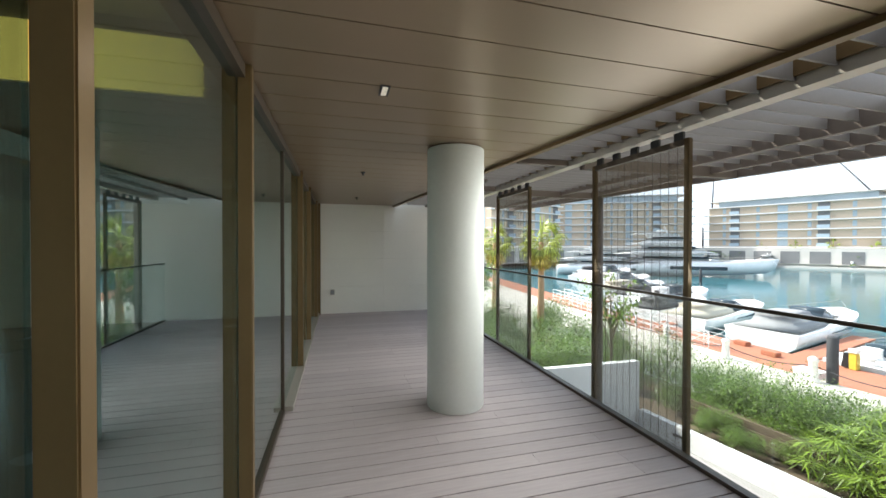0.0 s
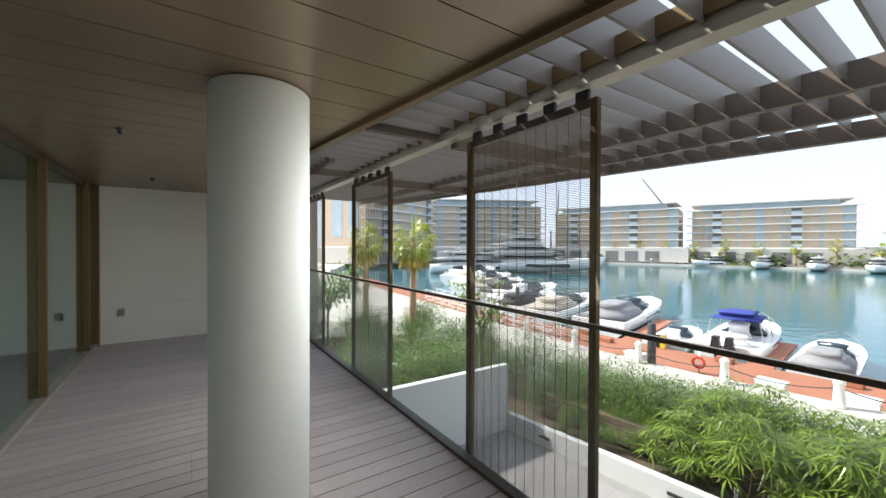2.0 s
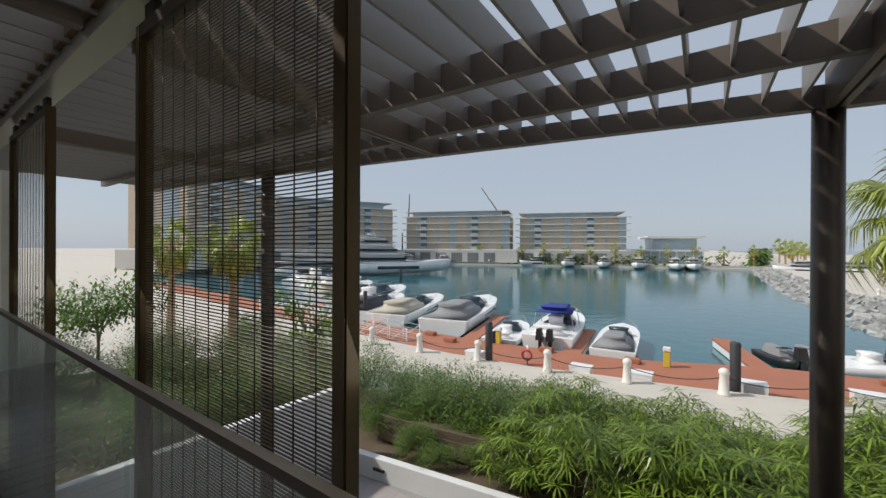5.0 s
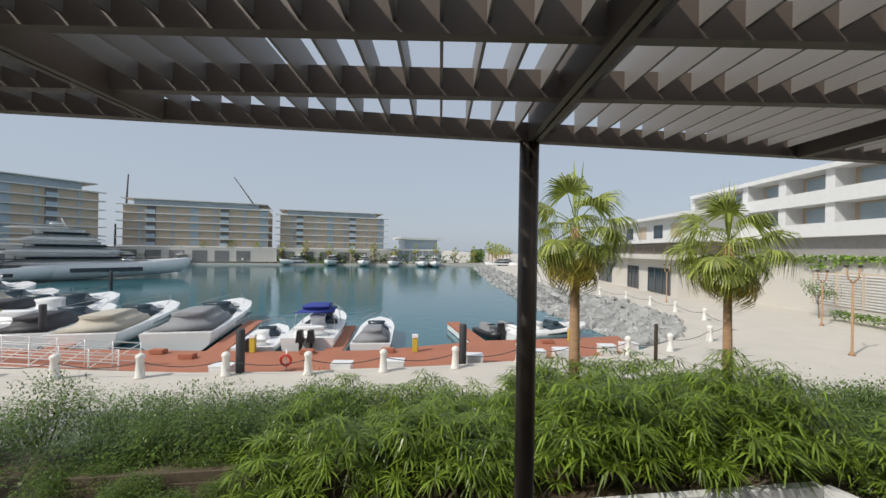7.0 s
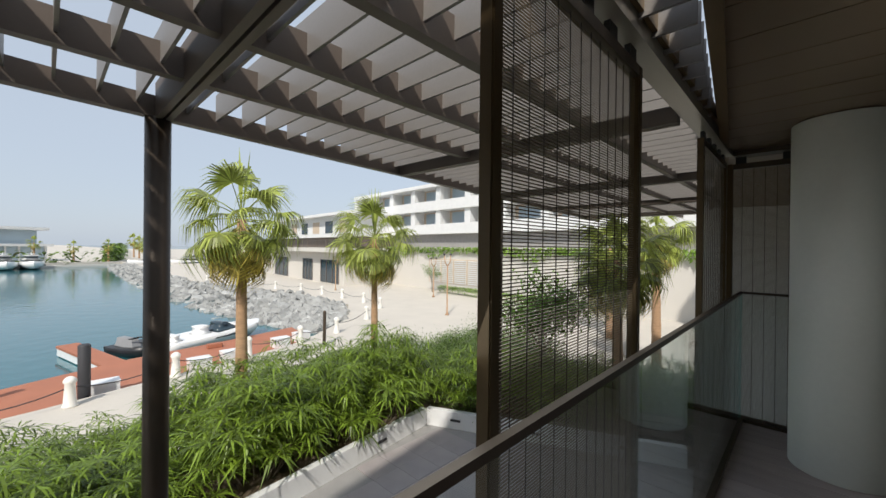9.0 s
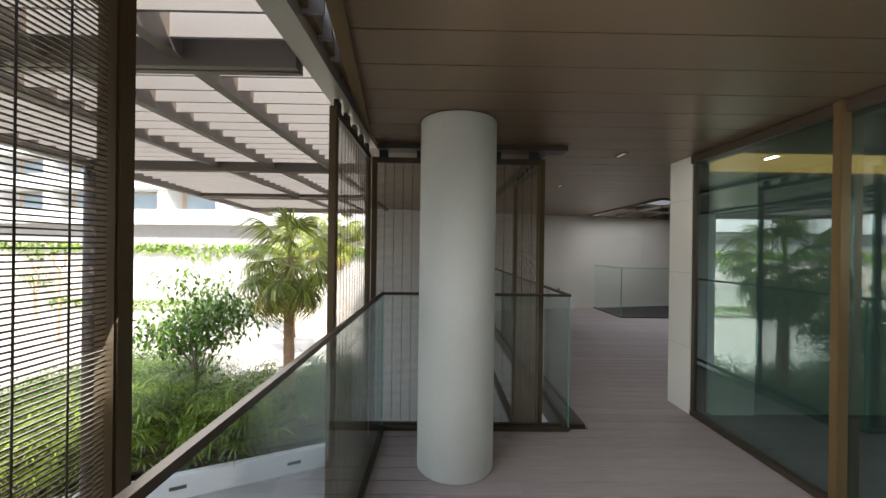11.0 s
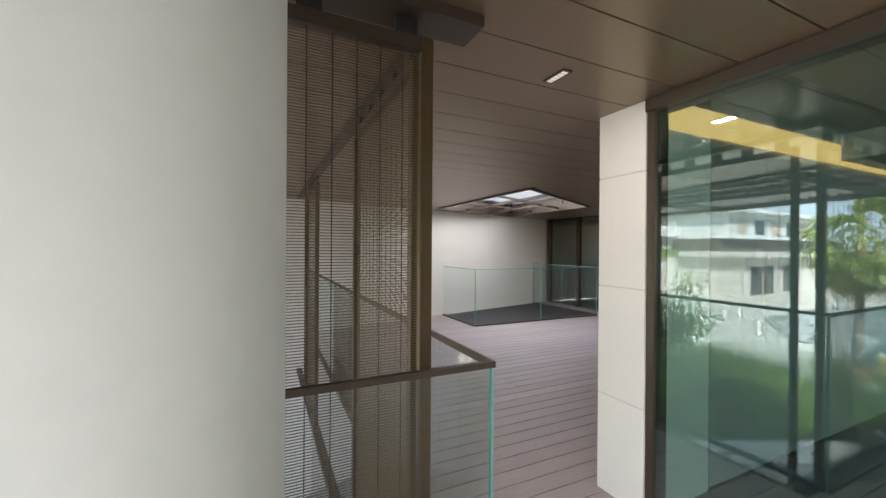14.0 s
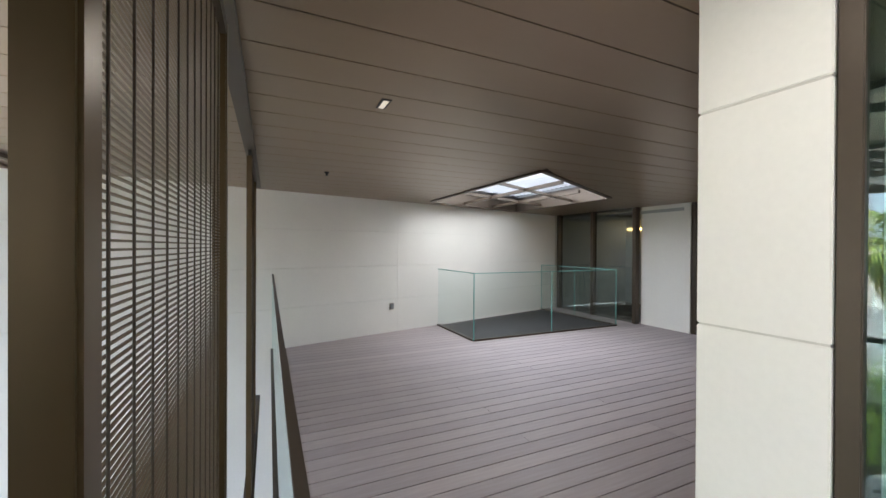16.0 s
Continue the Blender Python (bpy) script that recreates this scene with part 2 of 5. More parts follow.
def bm_tube(bm, rings, seg=12, cap=True):
    """A round tube through (centre, radius) rings, upright or bent."""
    prev, first = None, None
    for i, (c, r) in enumerate(rings):
        c = Vector(c)
        a = Vector(rings[max(0, i - 1)][0])
        b = Vector(rings[min(len(rings) - 1, i + 1)][0])
        d = (b - a)
        d = d.normalized() if d.length > 1e-6 else Vector((0, 0, 1))
        s = d.cross(Vector((0, 1, 0)) if abs(d.y) < 0.9 else Vector((1, 0, 0))).normalized()
        t = d.cross(s)
        ring = [bm.verts.new(c + r * (math.cos(2 * math.pi * k / seg) * s + math.sin(2 * math.pi * k / seg) * t)) for k in range(seg)]
        if prev:
            for k in range(seg):
                f = bm.faces.new((prev[k], prev[(k + 1) % seg], ring[(k + 1) % seg], ring[k]))
                f.smooth = True
        else:
            first = ring
        prev = ring
    if cap:
        bm.faces.new(first[::-1])
        bm.faces.new(prev)


def finish(name, bm, material):
    bmesh.ops.recalc_face_normals(bm, faces=bm.faces)
    me = bpy.data.meshes.new(name)
    bm.to_mesh(me)
    bm.free()
    me.materials.append(material)
    return me


def part(name, bm, material, parent=None, label="", bevel=0.0):
    if bevel:
        bmesh.ops.bevel(bm, geom=list(bm.edges), offset=bevel, segments=2, affect="EDGES")
    ob = new(name, finish(name, bm, material))
    if parent:
        ob.parent = parent
    if label:
        ob["label"] = label
    return ob


def box(name, x0, y0, z0, x1, y1, z1, material, parent=None, label="", bevel=0.0, m=None):
    bm = bmesh.new()
    bm_box(bm, x0, y0, z0, x1, y1, z1, m)
    return part(name, bm, material, parent, label, bevel)


def empty(name, label, category, group="", kind="", at=(0, 0, 0)):
    ob = new(name)
    ob.location = at
    return tagged(ob, label, category, group, kind)


def structure(ob, label, category):
    return tagged(ob, label, category, "", "structure")

# ---- the building ----
CEIL = 2.44
END_N = 9.04
DECK_X = 2.95


def soffit_x(y):
    """The skewed outer edge of the ceiling."""
    return 2.98 - 0.110 * (y + 2.33) if y > -2.6 else 3.01 - 0.17 * (y + 2.6)


def end_y(x):
    """The skewed south wall."""
    return -8.72 + 0.24 * (x - 1.37)


# deck slab under the boards, near-black for shade in the gaps, and fascia
slab = empty("floor_slab", "terrace slab coloured near-black for the shade between the deck boards", "floor", "", "structure")
box("slab_north", -6.0, -2.62, -0.40, 2.90, 9.3, -0.034, M_PILE, slab)
box("slab_south", -6.3, -11.2, -0.40, 1.10, -2.62, -0.034, M_PILE, slab)
box("fascia_east", 2.90, -2.62, -0.42, 2.955, 9.04, 0.003, M_BRONZE_DARK, slab, "dark bronze edge trim")
box("fascia_return", 1.14, -2.66, -0.42, 2.955, -2.62, 0.003, M_BRONZE_DARK, slab)
box("fascia_void", 1.10, -8.75, -0.42, 1.14, -2.62, 0.003, M_BRONZE_DARK, slab)

# ceiling of long metal panels, with the roof light left open
SKY_R, SKY_L = -1.40, -3.90


def sky_span(y):
    if y > -5.75 or y < -9.75:
        return None
    lo = SKY_R + (y + 5.75) / 0.52 if y > -7.05 else SKY_L
    hi = SKY_R if y > -8.9 else SKY_R + (y + 8.9) / 0.34
    return (max(SKY_L, lo), min(SKY_R, hi))


bm = bmesh.new()
y = END_N
while y > -10.6:
    y1 = y - 0.30
    a, b = y - 0.004, y1 + 0.004
    xl = -6.2 if y1 < -3.2 else -0.02
    cuts = []
    sa, sb = sky_span(a), sky_span(b)
    if sa or sb:
        sa = sa or (sb[1], sb[1])
        sb = sb or (sa[0], sa[0])
        cuts = [((xl, xl), (sa[0], sb[0])), ((sa[1], sb[1]), (soffit_x(a), soffit_x(b)))]
    else:
        cuts = [((xl, xl), (soffit_x(a), soffit_x(b)))]
    for (la, lb), (ra, rb) in cuts:
        if ra - la < 0.02 and rb - lb < 0.02:
            continue
        v = [bm.verts.new(p) for p in ((la, a, CEIL), (lb, b, CEIL), (rb, b, CEIL), (ra, a, CEIL))]
        t = [bm.verts.new((q.co.x, q.co.y, CEIL + 0.02)) for q in v]
        bm.faces.new(v)
        for i in range(4):
            bm.faces.new((v[i], t[i], t[(i + 1) % 4], v[(i + 1) % 4]))
    y = y1
structure(part("ceiling", bm, M_CEIL), "satin brown metal plank ceiling with fine joints", "ceiling")
# roof slab over the ceiling panels
roof = empty("roof_slab", "concrete roof slab above the terrace ceiling", "roof", "", "structure")
bm = bmesh.new()
bm_prism(bm, [(-0.09, -3.0), (soffit_x(-3.0) - 0.03, -3.0), (soffit_x(-2.6) - 0.03, -2.6), (soffit_x(9.04) - 0.03, 9.04), (-0.09, 9.04)], CEIL + 0.05, CEIL + 0.5)
part("slab_part", bm, M_CONC, roof)
bm = bmesh.new()
bm_prism(bm, [(-6.3, -5.6), (soffit_x(-5.6) - 0.03, -5.6), (soffit_x(-3.0) - 0.03, -3.0), (-6.3, -3.0)], CEIL + 0.05, CEIL + 0.5)
part("slab_part", bm, M_CONC, roof)
bm = bmesh.new()
bm_prism(bm, [(-6.3, -3.0), (-0.09, -3.0), (-0.09, 9.04), (-6.3, 9.04)], CEIL + 0.5, CEIL + 0.9)
part("slab_part", bm, M_CONC, roof)
bm = bmesh.new()
bm_prism(bm, [(-1.35, -5.6), (-1.35, -10.4), (soffit_x(-10.4) - 0.03, -10.4), (soffit_x(-5.6) - 0.03, -5.6)], CEIL + 0.05, CEIL + 0.5)
part("slab_part", bm, M_CONC, roof)
bm = bmesh.new()
bm_prism(bm, [(-6.3, -5.6), (-6.3, -10.9), (-3.95, -10.9), (-3.95, -5.6)], CEIL + 0.05, CEIL + 0.5)
part("slab_part", bm, M_CONC, roof)
bm = bmesh.new()
bm_prism(bm, [(-3.95, -9.8), (-3.95, -10.9), (-1.35, -10.4), (-1.35, -8.95)], CEIL + 0.05, CEIL + 0.5)
part("slab_part", bm, M_CONC, roof)
bm = bmesh.new()
bm_prism(bm, [(-3.95, -5.6), (-3.95, -7.1), (-1.35, -5.7), (-1.35, -5.6)], CEIL + 0.05, CEIL + 0.5)
part("slab_part", bm, M_CONC, roof)
bm = bmesh.new()
for ya, yb in ((9.04, -2.6), (-2.6, -10.4)):
    v = [(soffit_x(ya) - 0.03, ya), (soffit_x(yb) - 0.03, yb), (soffit_x(yb) + 0.03, yb), (soffit_x(ya) + 0.03, ya)]
    bm_prism(bm, v, CEIL - 0.03, CEIL + 0.24)
part("edge_beam", bm, M_BRONZE, roof, "bronze edge beam of the soffit")

# roof light: frame, bars and louvre blades above
roof_light = empty("skylight", "bright louvred skylight with thin bronze bars", "skylight", "", "structure")
RL = [(SKY_R, -5.75), (SKY_L, -7.05), (SKY_L, -9.75), (SKY_R, -8.9)]
for i in range(4):
    (xa, ya), (xb, yb) = RL[i], RL[(i + 1) % 4]
    d = Vector((xb - xa, yb - ya, 0))
    m = Matrix.Translation((xa, ya, CEIL)) @ Matrix.Rotation(math.atan2(d.y, d.x), 4, "Z")
    box("frame_bar", 0, -0.03, -0.02, d.length, 0.03, 0.28, M_BRONZE_DARK, roof_light, m=m)
for k in (1, 2):
    x = SKY_R + (SKY_L - SKY_R) * k / 3
    box("glazing_bar", x - 0.018, -9.6 + 0.3 * (3 - k) * 0.5, CEIL + 0.0, x + 0.018, -5.8 - 0.55 * k, CEIL + 0.05, M_BRONZE_DARK, roof_light)
for k in range(1, 3):
    ya = -5.75 - 3.15 * k / 3
    yb = -7.05 - 2.7 * k / 3
    d = Vector((SKY_L - SKY_R, yb - ya, 0))
    m = Matrix.Translation((SKY_R, ya, CEIL + 0.02)) @ Matrix.Rotation(math.atan2(d.y, d.x), 4, "Z")
    box("glazing_bar", 0, -0.018, 0, d.length, 0.018, 0.04, M_BRONZE_DARK, roof_light, m=m)
blade = None
for k in range(34):
    y = -5.45 - k * 0.13
    if blade is None:
        blade = box("louvre_blade", SKY_L, -0.075, -0.01, SKY_R, 0.075, 0.0, M_WHITE, roof_light)
    else:
        o = new("louvre_blade", blade.data)
        o.parent = roof_light
        blade = o
    blade.matrix_basis = Matrix.Translation((0, y, CEIL + 0.40)) @ Matrix.Rotation(radians(-66), 4, "X")

# north end wall, of large stone slabs
wall_n = empty("wall_north", "pale limestone slab end wall with fine joints", "wall", "", "structure")
box("wall_core", -5.5, 9.06, -0.4, 3.4, 9.3, 2.9, M_JOINT, wall_n)
for zi in range(4):
    z0, z1 = (-0.02, 0.60, 1.22, 1.84)[zi], (0.597, 1.217, 1.837, 2.46)[zi]
    for x0, x1 in ((-0.3, 1.498), (1.5, 3.30)):
        box("stone_slab", x0, 9.04, z0, x1 - 0.002, 9.08, z1, M_STONE, wall_n)

# south end wall, skewed
wall_s = empty("wall_south", "pale limestone slab wall behind the terrace", "wall", "", "structure")
ang = math.atan(0.24)
WS = Matrix.Translation((4.05, end_y(4.05), 0)) @ Matrix.Rotation(math.pi + ang, 4, "Z")
L_S = (4.05 + 5.85) / math.cos(ang)
box("wall_core", 0, 0.03, -3.4, L_S, 0.3, 2.9, M_JOINT, wall_s, m=WS)
box("wall_lower", 0, 0.0, -3.3, 2.9, 0.03, -0.05, M_STONE, wall_s, m=WS)
for zi in range(4):
    z0, z1 = (-0.05, 0.62, 1.24, 1.86)[zi], (0.617, 1.237, 1.857, 2.46)[zi]
    x = 0.0
    for w in (2.6, 2.45, 2.45, 2.45):
        if x + 0.1 < L_S:
            box("stone_slab", x, -0.01, z0, min(x + w, L_S) - 0.003, 0.04, z1, M_STONE, wall_s, m=WS)
        x += w

# stone pillar beside the walkway, and the wall that turns off behind it
pillar = empty("pillar", "pale limestone pillar of stacked slabs beside the walkway", "pillar", "", "structure")
for z0, z1 in ((-0.02, 0.625), (0.63, 1.33), (1.335, 2.03), (2.035, 2.45)):
    box("stone_slab", -0.6, -3.19, z0, 0.025, -2.85, z1 - 0.002, M_STONE, pillar, bevel=0.003)
box("core", -0.59, -3.185, 0, 0.019, -2.855, 2.44, M_JOINT, pillar)
wall_w = empty("wall_west", "pale limestone wall of the inner terrace", "wall", "", "structure")
box("wall_run", -6.2, -3.40, -0.02, -0.6, -3.19, CEIL + 0.02, M_STONE, wall_w)
box("wall_pier", -6.2, -7.9, -0.02, -5.76, -6.88, CEIL + 0.02, M_STONE, wall_w)
box("wall_run", -6.2, -6.80, -0.02, -6.0, -3.40, CEIL + 0.02, M_STONE, wall_w)
box("dark_joint", -6.0, -6.88, -0.02, -5.79, -6.80, CEIL + 0.02, M_BRONZE_DARK, wall_w)

# two round columns
for cx, cy in ((1.58, 3.74), (2.275, -2.02)):
    bm = bmesh.new()
    bm_tube(bm, [((cx, cy, 0.002), 0.268), ((cx, cy, 0.006), 0.271), ((cx, cy, CEIL - 0.012), 0.271), ((cx, cy, CEIL - 0.004), 0.266)], 64)
    structure(part("column", bm, M_COLUMN), "round pale plastered column standing on the deck", "column")

# facade: frames, fins, panes
facade = empty("window_1", "bronze-framed full-height facade glazing reflecting the marina", "window", "", "structure")
MULL = [-2.82, -1.50, -0.22, 1.04, 2.37, 3.93, 5.21, 6.56, 8.52]
for i, y in enumerate(MULL):
    if i in (0, 5):
        box("mullion", -0.10, y - 0.025, 0.0, 0.02, y + 0.025, CEIL - 0.005, M_BRONZE_DARK, facade, bevel=0.003)
    else:
        box("mullion", 0.008, y - 0.026, 0.0, 0.074, y + 0.026, CEIL - 0.005, M_BRONZE, facade, bevel=0.004)
box("corner_fin", -0.10, 8.93, 0.0, 0.11, 9.035, CEIL - 0.005, M_BRONZE, facade, bevel=0.004)
box("head_frame", -0.10, -2.84, CEIL - 0.075, 0.045, 8.93, CEIL - 0.006, M_BRONZE_DARK, facade)
box("sill_frame", -0.10, -2.84, 0.001, 0.03, 3.9, 0.05, M_BRONZE_DARK, facade, bevel=0.004)
box("sill_frame", -0.10, 3.96, 0.001, 0.09, 8.93, 0.045, M_TRACK, facade, "pale metal door sill", bevel=0.004)
ys = MULL + [8.98]
for a, b in zip(ys[:-1], ys[1:]):
    p = box("pane", -0.006, a + 0.02, 0.045, 0.006, b - 0.02, CEIL - 0.07, M_GLASS, facade)
    p.visible_shadow = False

# the room behind the facade, with a glowing ceiling cove
room = empty("room_interior", "unfurnished dim room with a warm lit ceiling cove", "room", "", "structure")
box("room_floor", -6.0, -2.84, -0.03, -0.10, 9.0, 0.0, M_ROOM_FLOOR, room)
box("back_wall", -6.2, -3.1, 0, -6.0, 9.06, 3.0, M_ROOM_WALL, room)
box("side_wall", -6.0, -3.1, 0, -0.62, -2.86, 3.0, M_ROOM_WALL, room)
box("room_ceiling", -5.0, -2.8, 2.86, -0.1, 8.9, 2.92, M_ROOM_WALL, room)
box("bulkhead", -0.42, 3.9, 2.42, -0.10, 9.0, 2.56, M_ROOM_WALL, room)
box("bulkhead", -0.42, 2.88, 2.42, -0.10, 3.9, 2.88, M_ROOM_WALL, room)
box("bulkhead", -6.0, -2.84, 2.34, -2.4, 9.0, 2.56, M_ROOM_WALL, room)
box("bulkhead", -4.6, 2.88, 2.42, -0.42, 3.9, 2.88, M_ROOM_WALL, room)
box("bulkhead", -4.6, 8.2, 2.42, -0.42, 9.0, 2.56, M_ROOM_WALL, room)
# glow stands in for the cove's light on the bulkhead face
for x0, y0, z0, x1, y1, z1 in ((-4.6, 2.86, 2.43, -0.3, 2.876, 2.76),):
    box("cove_glow", x0, y0, z0, x1, y1, z1, M_COVE, room, "warm glowing panel in place of a cove-lit face")
bm = bmesh.new()
bm_tube(bm, [((-1.9, 2.35, 2.86), 0.42), ((-1.9, 2.35, 2.82), 0.42)], 40)
part("ceiling_rose", bm, M_BRONZE_DARK, room, "round dark ceiling disc")

# glow stands in for cove light on the upper side wall
box("cove_glow", -5.0, -2.848, 2.30, -0.13, -2.835, 2.47, M_COVE_ORANGE, room, "warm orange glowing panel in place of a cove-lit wall")

# the dark glazing beyond the inner terrace, with its own cove
inner = empty("window_2", "dark bronze-framed glazing with a warm lit room behind", "window", "", "structure")
for y in (-10.25, -9.1, -7.95):
    box("mullion", -5.72, y - 0.04, 0, -5.60, y + 0.04, CEIL, M_BRONZE_DARK, inner)
for a, b in ((-10.21, -9.14), (-9.06, -7.99)):
    p = box("pane", -5.67, a, 0.0, -5.66, b, CEIL, M_GLASS_INNER, inner)
    p.visible_shadow = False
box("room_wall", -8.4, -10.5, 0, -8.3, -7.0, 2.7, M_ROOM_WALL, inner)
box("room_side", -8.3, -10.5, 0, -5.75, -10.4, 2.7, M_ROOM_WALL, inner)
box("room_side", -8.3, -7.0, 0, -6.2, -6.9, 2.7, M_ROOM_WALL, inner)
box("room_floor", -8.3, -10.4, -0.06, -5.7, -7.0, -0.01, M_ROOM_FLOOR, inner)
box("room_ceiling", -8.3, -10.4, 2.66, -5.7, -7.0, 2.7, M_ROOM_WALL, inner)
box("bulkhead", -6.9, -10.4, 2.3, -5.75, -7.0, 2.36, M_ROOM_WALL, inner)
box("cove_glow", -8.28, -10.3, 2.10, -8.24, -7.1, 2.17, M_COVE_FAR, inner, "warm light strip")


# ---- sliding mesh screens ----
def mesh_panel(width=1.11, height=2.83, pw=0.042):
    """Bronze frame with upright rods and close horizontal wires; origin at the bottom corner."""
    root = empty("mesh_screen", "bronze sliding screen of fine woven metal mesh", "screen", "sliding mesh screens")
    for x in (0.0, width - pw):
        box("post", x, -pw / 2, 0, x + pw, pw / 2, height, M_POST, root, bevel=0.004)
    head = box("top_rail", pw, -0.02, height - 0.05, width - pw, 0.02, height - 0.003, M_BRONZE_DARK, root)
    box("bottom_rail", pw, -0.02, 0.003, width - pw, 0.02, 0.05, M_BRONZE_DARK, root)
    rod = None
    count = round((width - 0.11) / 0.082)
    for k in range(count):
        x = 0.055 + (width - 0.11) * (k + 0.7) / (count + 0.4)
        if rod is None:
            bm = bmesh.new()
            bm_tube(bm, [((0, 0.003, 0.05), 0.0018), ((0, 0.003, height - 0.05), 0.0018)], 6)
            rod = part("rod", bm, M_BRONZE_DARK, root)
        else:
            o = new("rod", rod.data)
            o.parent = root
            rod = o
        rod.location = (x, 0, 0)
    bm = bmesh.new()
    z = 0.06
    while z < height - 0.055:
        bm_box(bm, pw, -0.0017, z - 0.0014, width - pw, 0.0017, z + 0.0014)
        z += 0.0097
    w = part("wire_mesh", bm, M_WIRE, root)
    w["kind"] = "stuff"
    for k in range(5):
        x = 0.06 + (width - 0.2) * k / 4
        box("hanger", x, -0.012, height - 0.004, x + 0.08, 0.012, height + 0.06, M_BLACK, head, "black hanger plate")
    return root


PANEL_Z = -0.50
first = mesh_panel()
first.matrix_basis = pose(3.01, 2.475, PANEL_Z, 0, 0, 90)
for y in (4.92, 7.30, -0.02, -2.53):
    copy_thing(first, pose(3.01, y, PANEL_Z, 0, 0, 90))
wide = mesh_panel(1.515, pw=0.044)
wide.matrix_basis = pose(1.484, -2.63, PANEL_Z)
for x, y, rz in ((1.49, -3.86, 90), (1.49, -7.0, 90)):
    copy_thing(first, pose(x, y, PANEL_Z, 0, 0, rz))

track = empty("screen_track", "pale metal sliding track along the deck edge", "track")
box("rail_body", 2.955, -2.6, 2.40, 3.065, 9.0, 2.50, M_TRACK, track)
box("inner_angle", 2.93, -2.6, 2.47, 2.952, 9.0, 2.56, M_BRONZE, track)
track2 = empty("screen_track", "dark sliding track round the stairwell opening", "track")
box("rail_body", 1.30, -2.72, 2.395, 2.95, -2.56, 2.436, M_BRONZE_DARK, track2)
box("rail_body", 1.45, -8.3, 2.395, 1.53, -2.73, 2.436, M_BRONZE_DARK, track2)
track3 = empty("screen_sill", "dark bronze bottom guide of the sliding screens", "track")
box("guide", 2.96, -2.6, -0.56, 3.06, 9.0, -0.505, M_BRONZE_DARK, track3)
box("guide", 1.45, -8.3, -0.56, 1.53, -2.73, -0.505, M_BRONZE_DARK, track3)
box("guide", 1.45, -2.72, -0.56, 2.96, -2.58, -0.505, M_BRONZE_DARK, track3)


# ---- glass balustrades ----
def balustrade(pts, joints, label, height=1.15, cap_w=0.022, cap_h=0.022, cap=True):
    root = empty("glass_balustrade", label, "balustrade")
    for (xa, ya), (xb, yb), n in zip(pts[:-1], pts[1:], joints):
        d = Vector((xb - xa, yb - ya, 0))
        m = Matrix.Translation((xa, ya, 0)) @ Matrix.Rotation(math.atan2(d.y, d.x), 4, "Z")
        step = d.length / n
        for k in range(n):
            p = box("pane", k * step + 0.004, -0.008, 0.004, (k + 1) * step - 0.004, 0.008, height - 0.012, M_GLASS_RAIL, root, m=m)
            p.visible_shadow = False
            if k == n - 1 or not cap:
                box("pane_edge", (k + 1) * step - 0.0035, -0.008, 0.004, (k + 1) * step + 0.0035, 0.008, height - 0.012, M_GLASS_EDGE, root, "green glass edge", m=m)
        if cap:
            box("handrail", -cap_w / 2, -cap_w / 2, height - 0.010, d.length - cap_w / 2 - 0.001, cap_w / 2, height - 0.010 + cap_h, M_BRONZE_DARK, root, m=m)
        else:
            box("top_edge", 0, -0.009, height - 0.012, d.length, 0.009, height, M_GLASS_EDGE, root, m=m)
        box("shoe", 0, -0.025, 0.001, d.length, 0.025, 0.03, M_BRONZE_DARK, root, "dark base channel", m=m)
    return root


balustrade([(2.875, 9.03), (2.875, -2.51), (1.29, -2.51), (1.29, -8.70)], (8, 1, 4), "clear glass balustrade with dark bronze handrail at the deck edge")
balustrade([(-1.78, -9.42), (-1.80, -7.98), (-5.10, -7.96), (-5.02, -10.2)], (1, 2, 2), "frameless glass balustrade round the dark floor opening", cap=False)
# near-black sheet laid just over the boards inside the glass
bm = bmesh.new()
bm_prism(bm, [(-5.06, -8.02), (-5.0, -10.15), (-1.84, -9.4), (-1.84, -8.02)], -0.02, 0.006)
structure(part("dark_floor_inset", bm, M_DARKFLOOR), "flat dark sheet laid over the deck behind glass balustrade", "floor")


# ---- pergola ----
def outer_x(y):
    return 5.65 - 0.129 * (y - 1.28)


pergola = empty("pergola", "dark bronze metal pergola with upright louvre blades", "pergola")
PZ0, PZ1 = 2.40, 2.62
for x in (4.25, 4.87):
    box("beam", x - 0.03, -10.0, PZ0, x + 0.03, 8.99, PZ0 + 0.16, M_PERGOLA, pergola)
box("beam", 3.60, -10.0, PZ0, 3.66, 1.20, PZ0 + 0.16, M_PERGOLA, pergola)
box("beam", 2.45, 5.2, PZ0 + 0.02, 2.50, 8.99, PZ0 + 0.14, M_PERGOLA, pergola)
bm = bmesh.new()
bm_prism(bm, [(outer_x(-10) - 0.04, -10), (outer_x(-10) + 0.04, -10), (outer_x(9) + 0.04, 9), (outer_x(9) - 0.04, 9)], PZ0 - 0.02, PZ0 + 0.12)
part("outer_beam", bm, M_PERGOLA, pergola)
for y in (6.13, 3.88, 1.26, -1.10, -3.57, -6.0, -8.45):
    for s in (-0.045, 0.008):
        box("rafter", max(3.08, soffit_x(y) + 0.06), y + s, PZ0 - 0.035, outer_x(y) - 0.05, y + s + 0.037, PZ0 + 0.2, M_PERGOLA, pergola)
box("rafter", soffit_x(3.95) + 0.04, 3.9, PZ0, 2.92, 3.96, PZ0 + 0.1, M_PERGOLA, pergola)
box("rafter", soffit_x(5.9) + 0.04, 5.9, PZ0, 2.92, 5.96, PZ0 + 0.1, M_PERGOLA, pergola)
y = 8.81
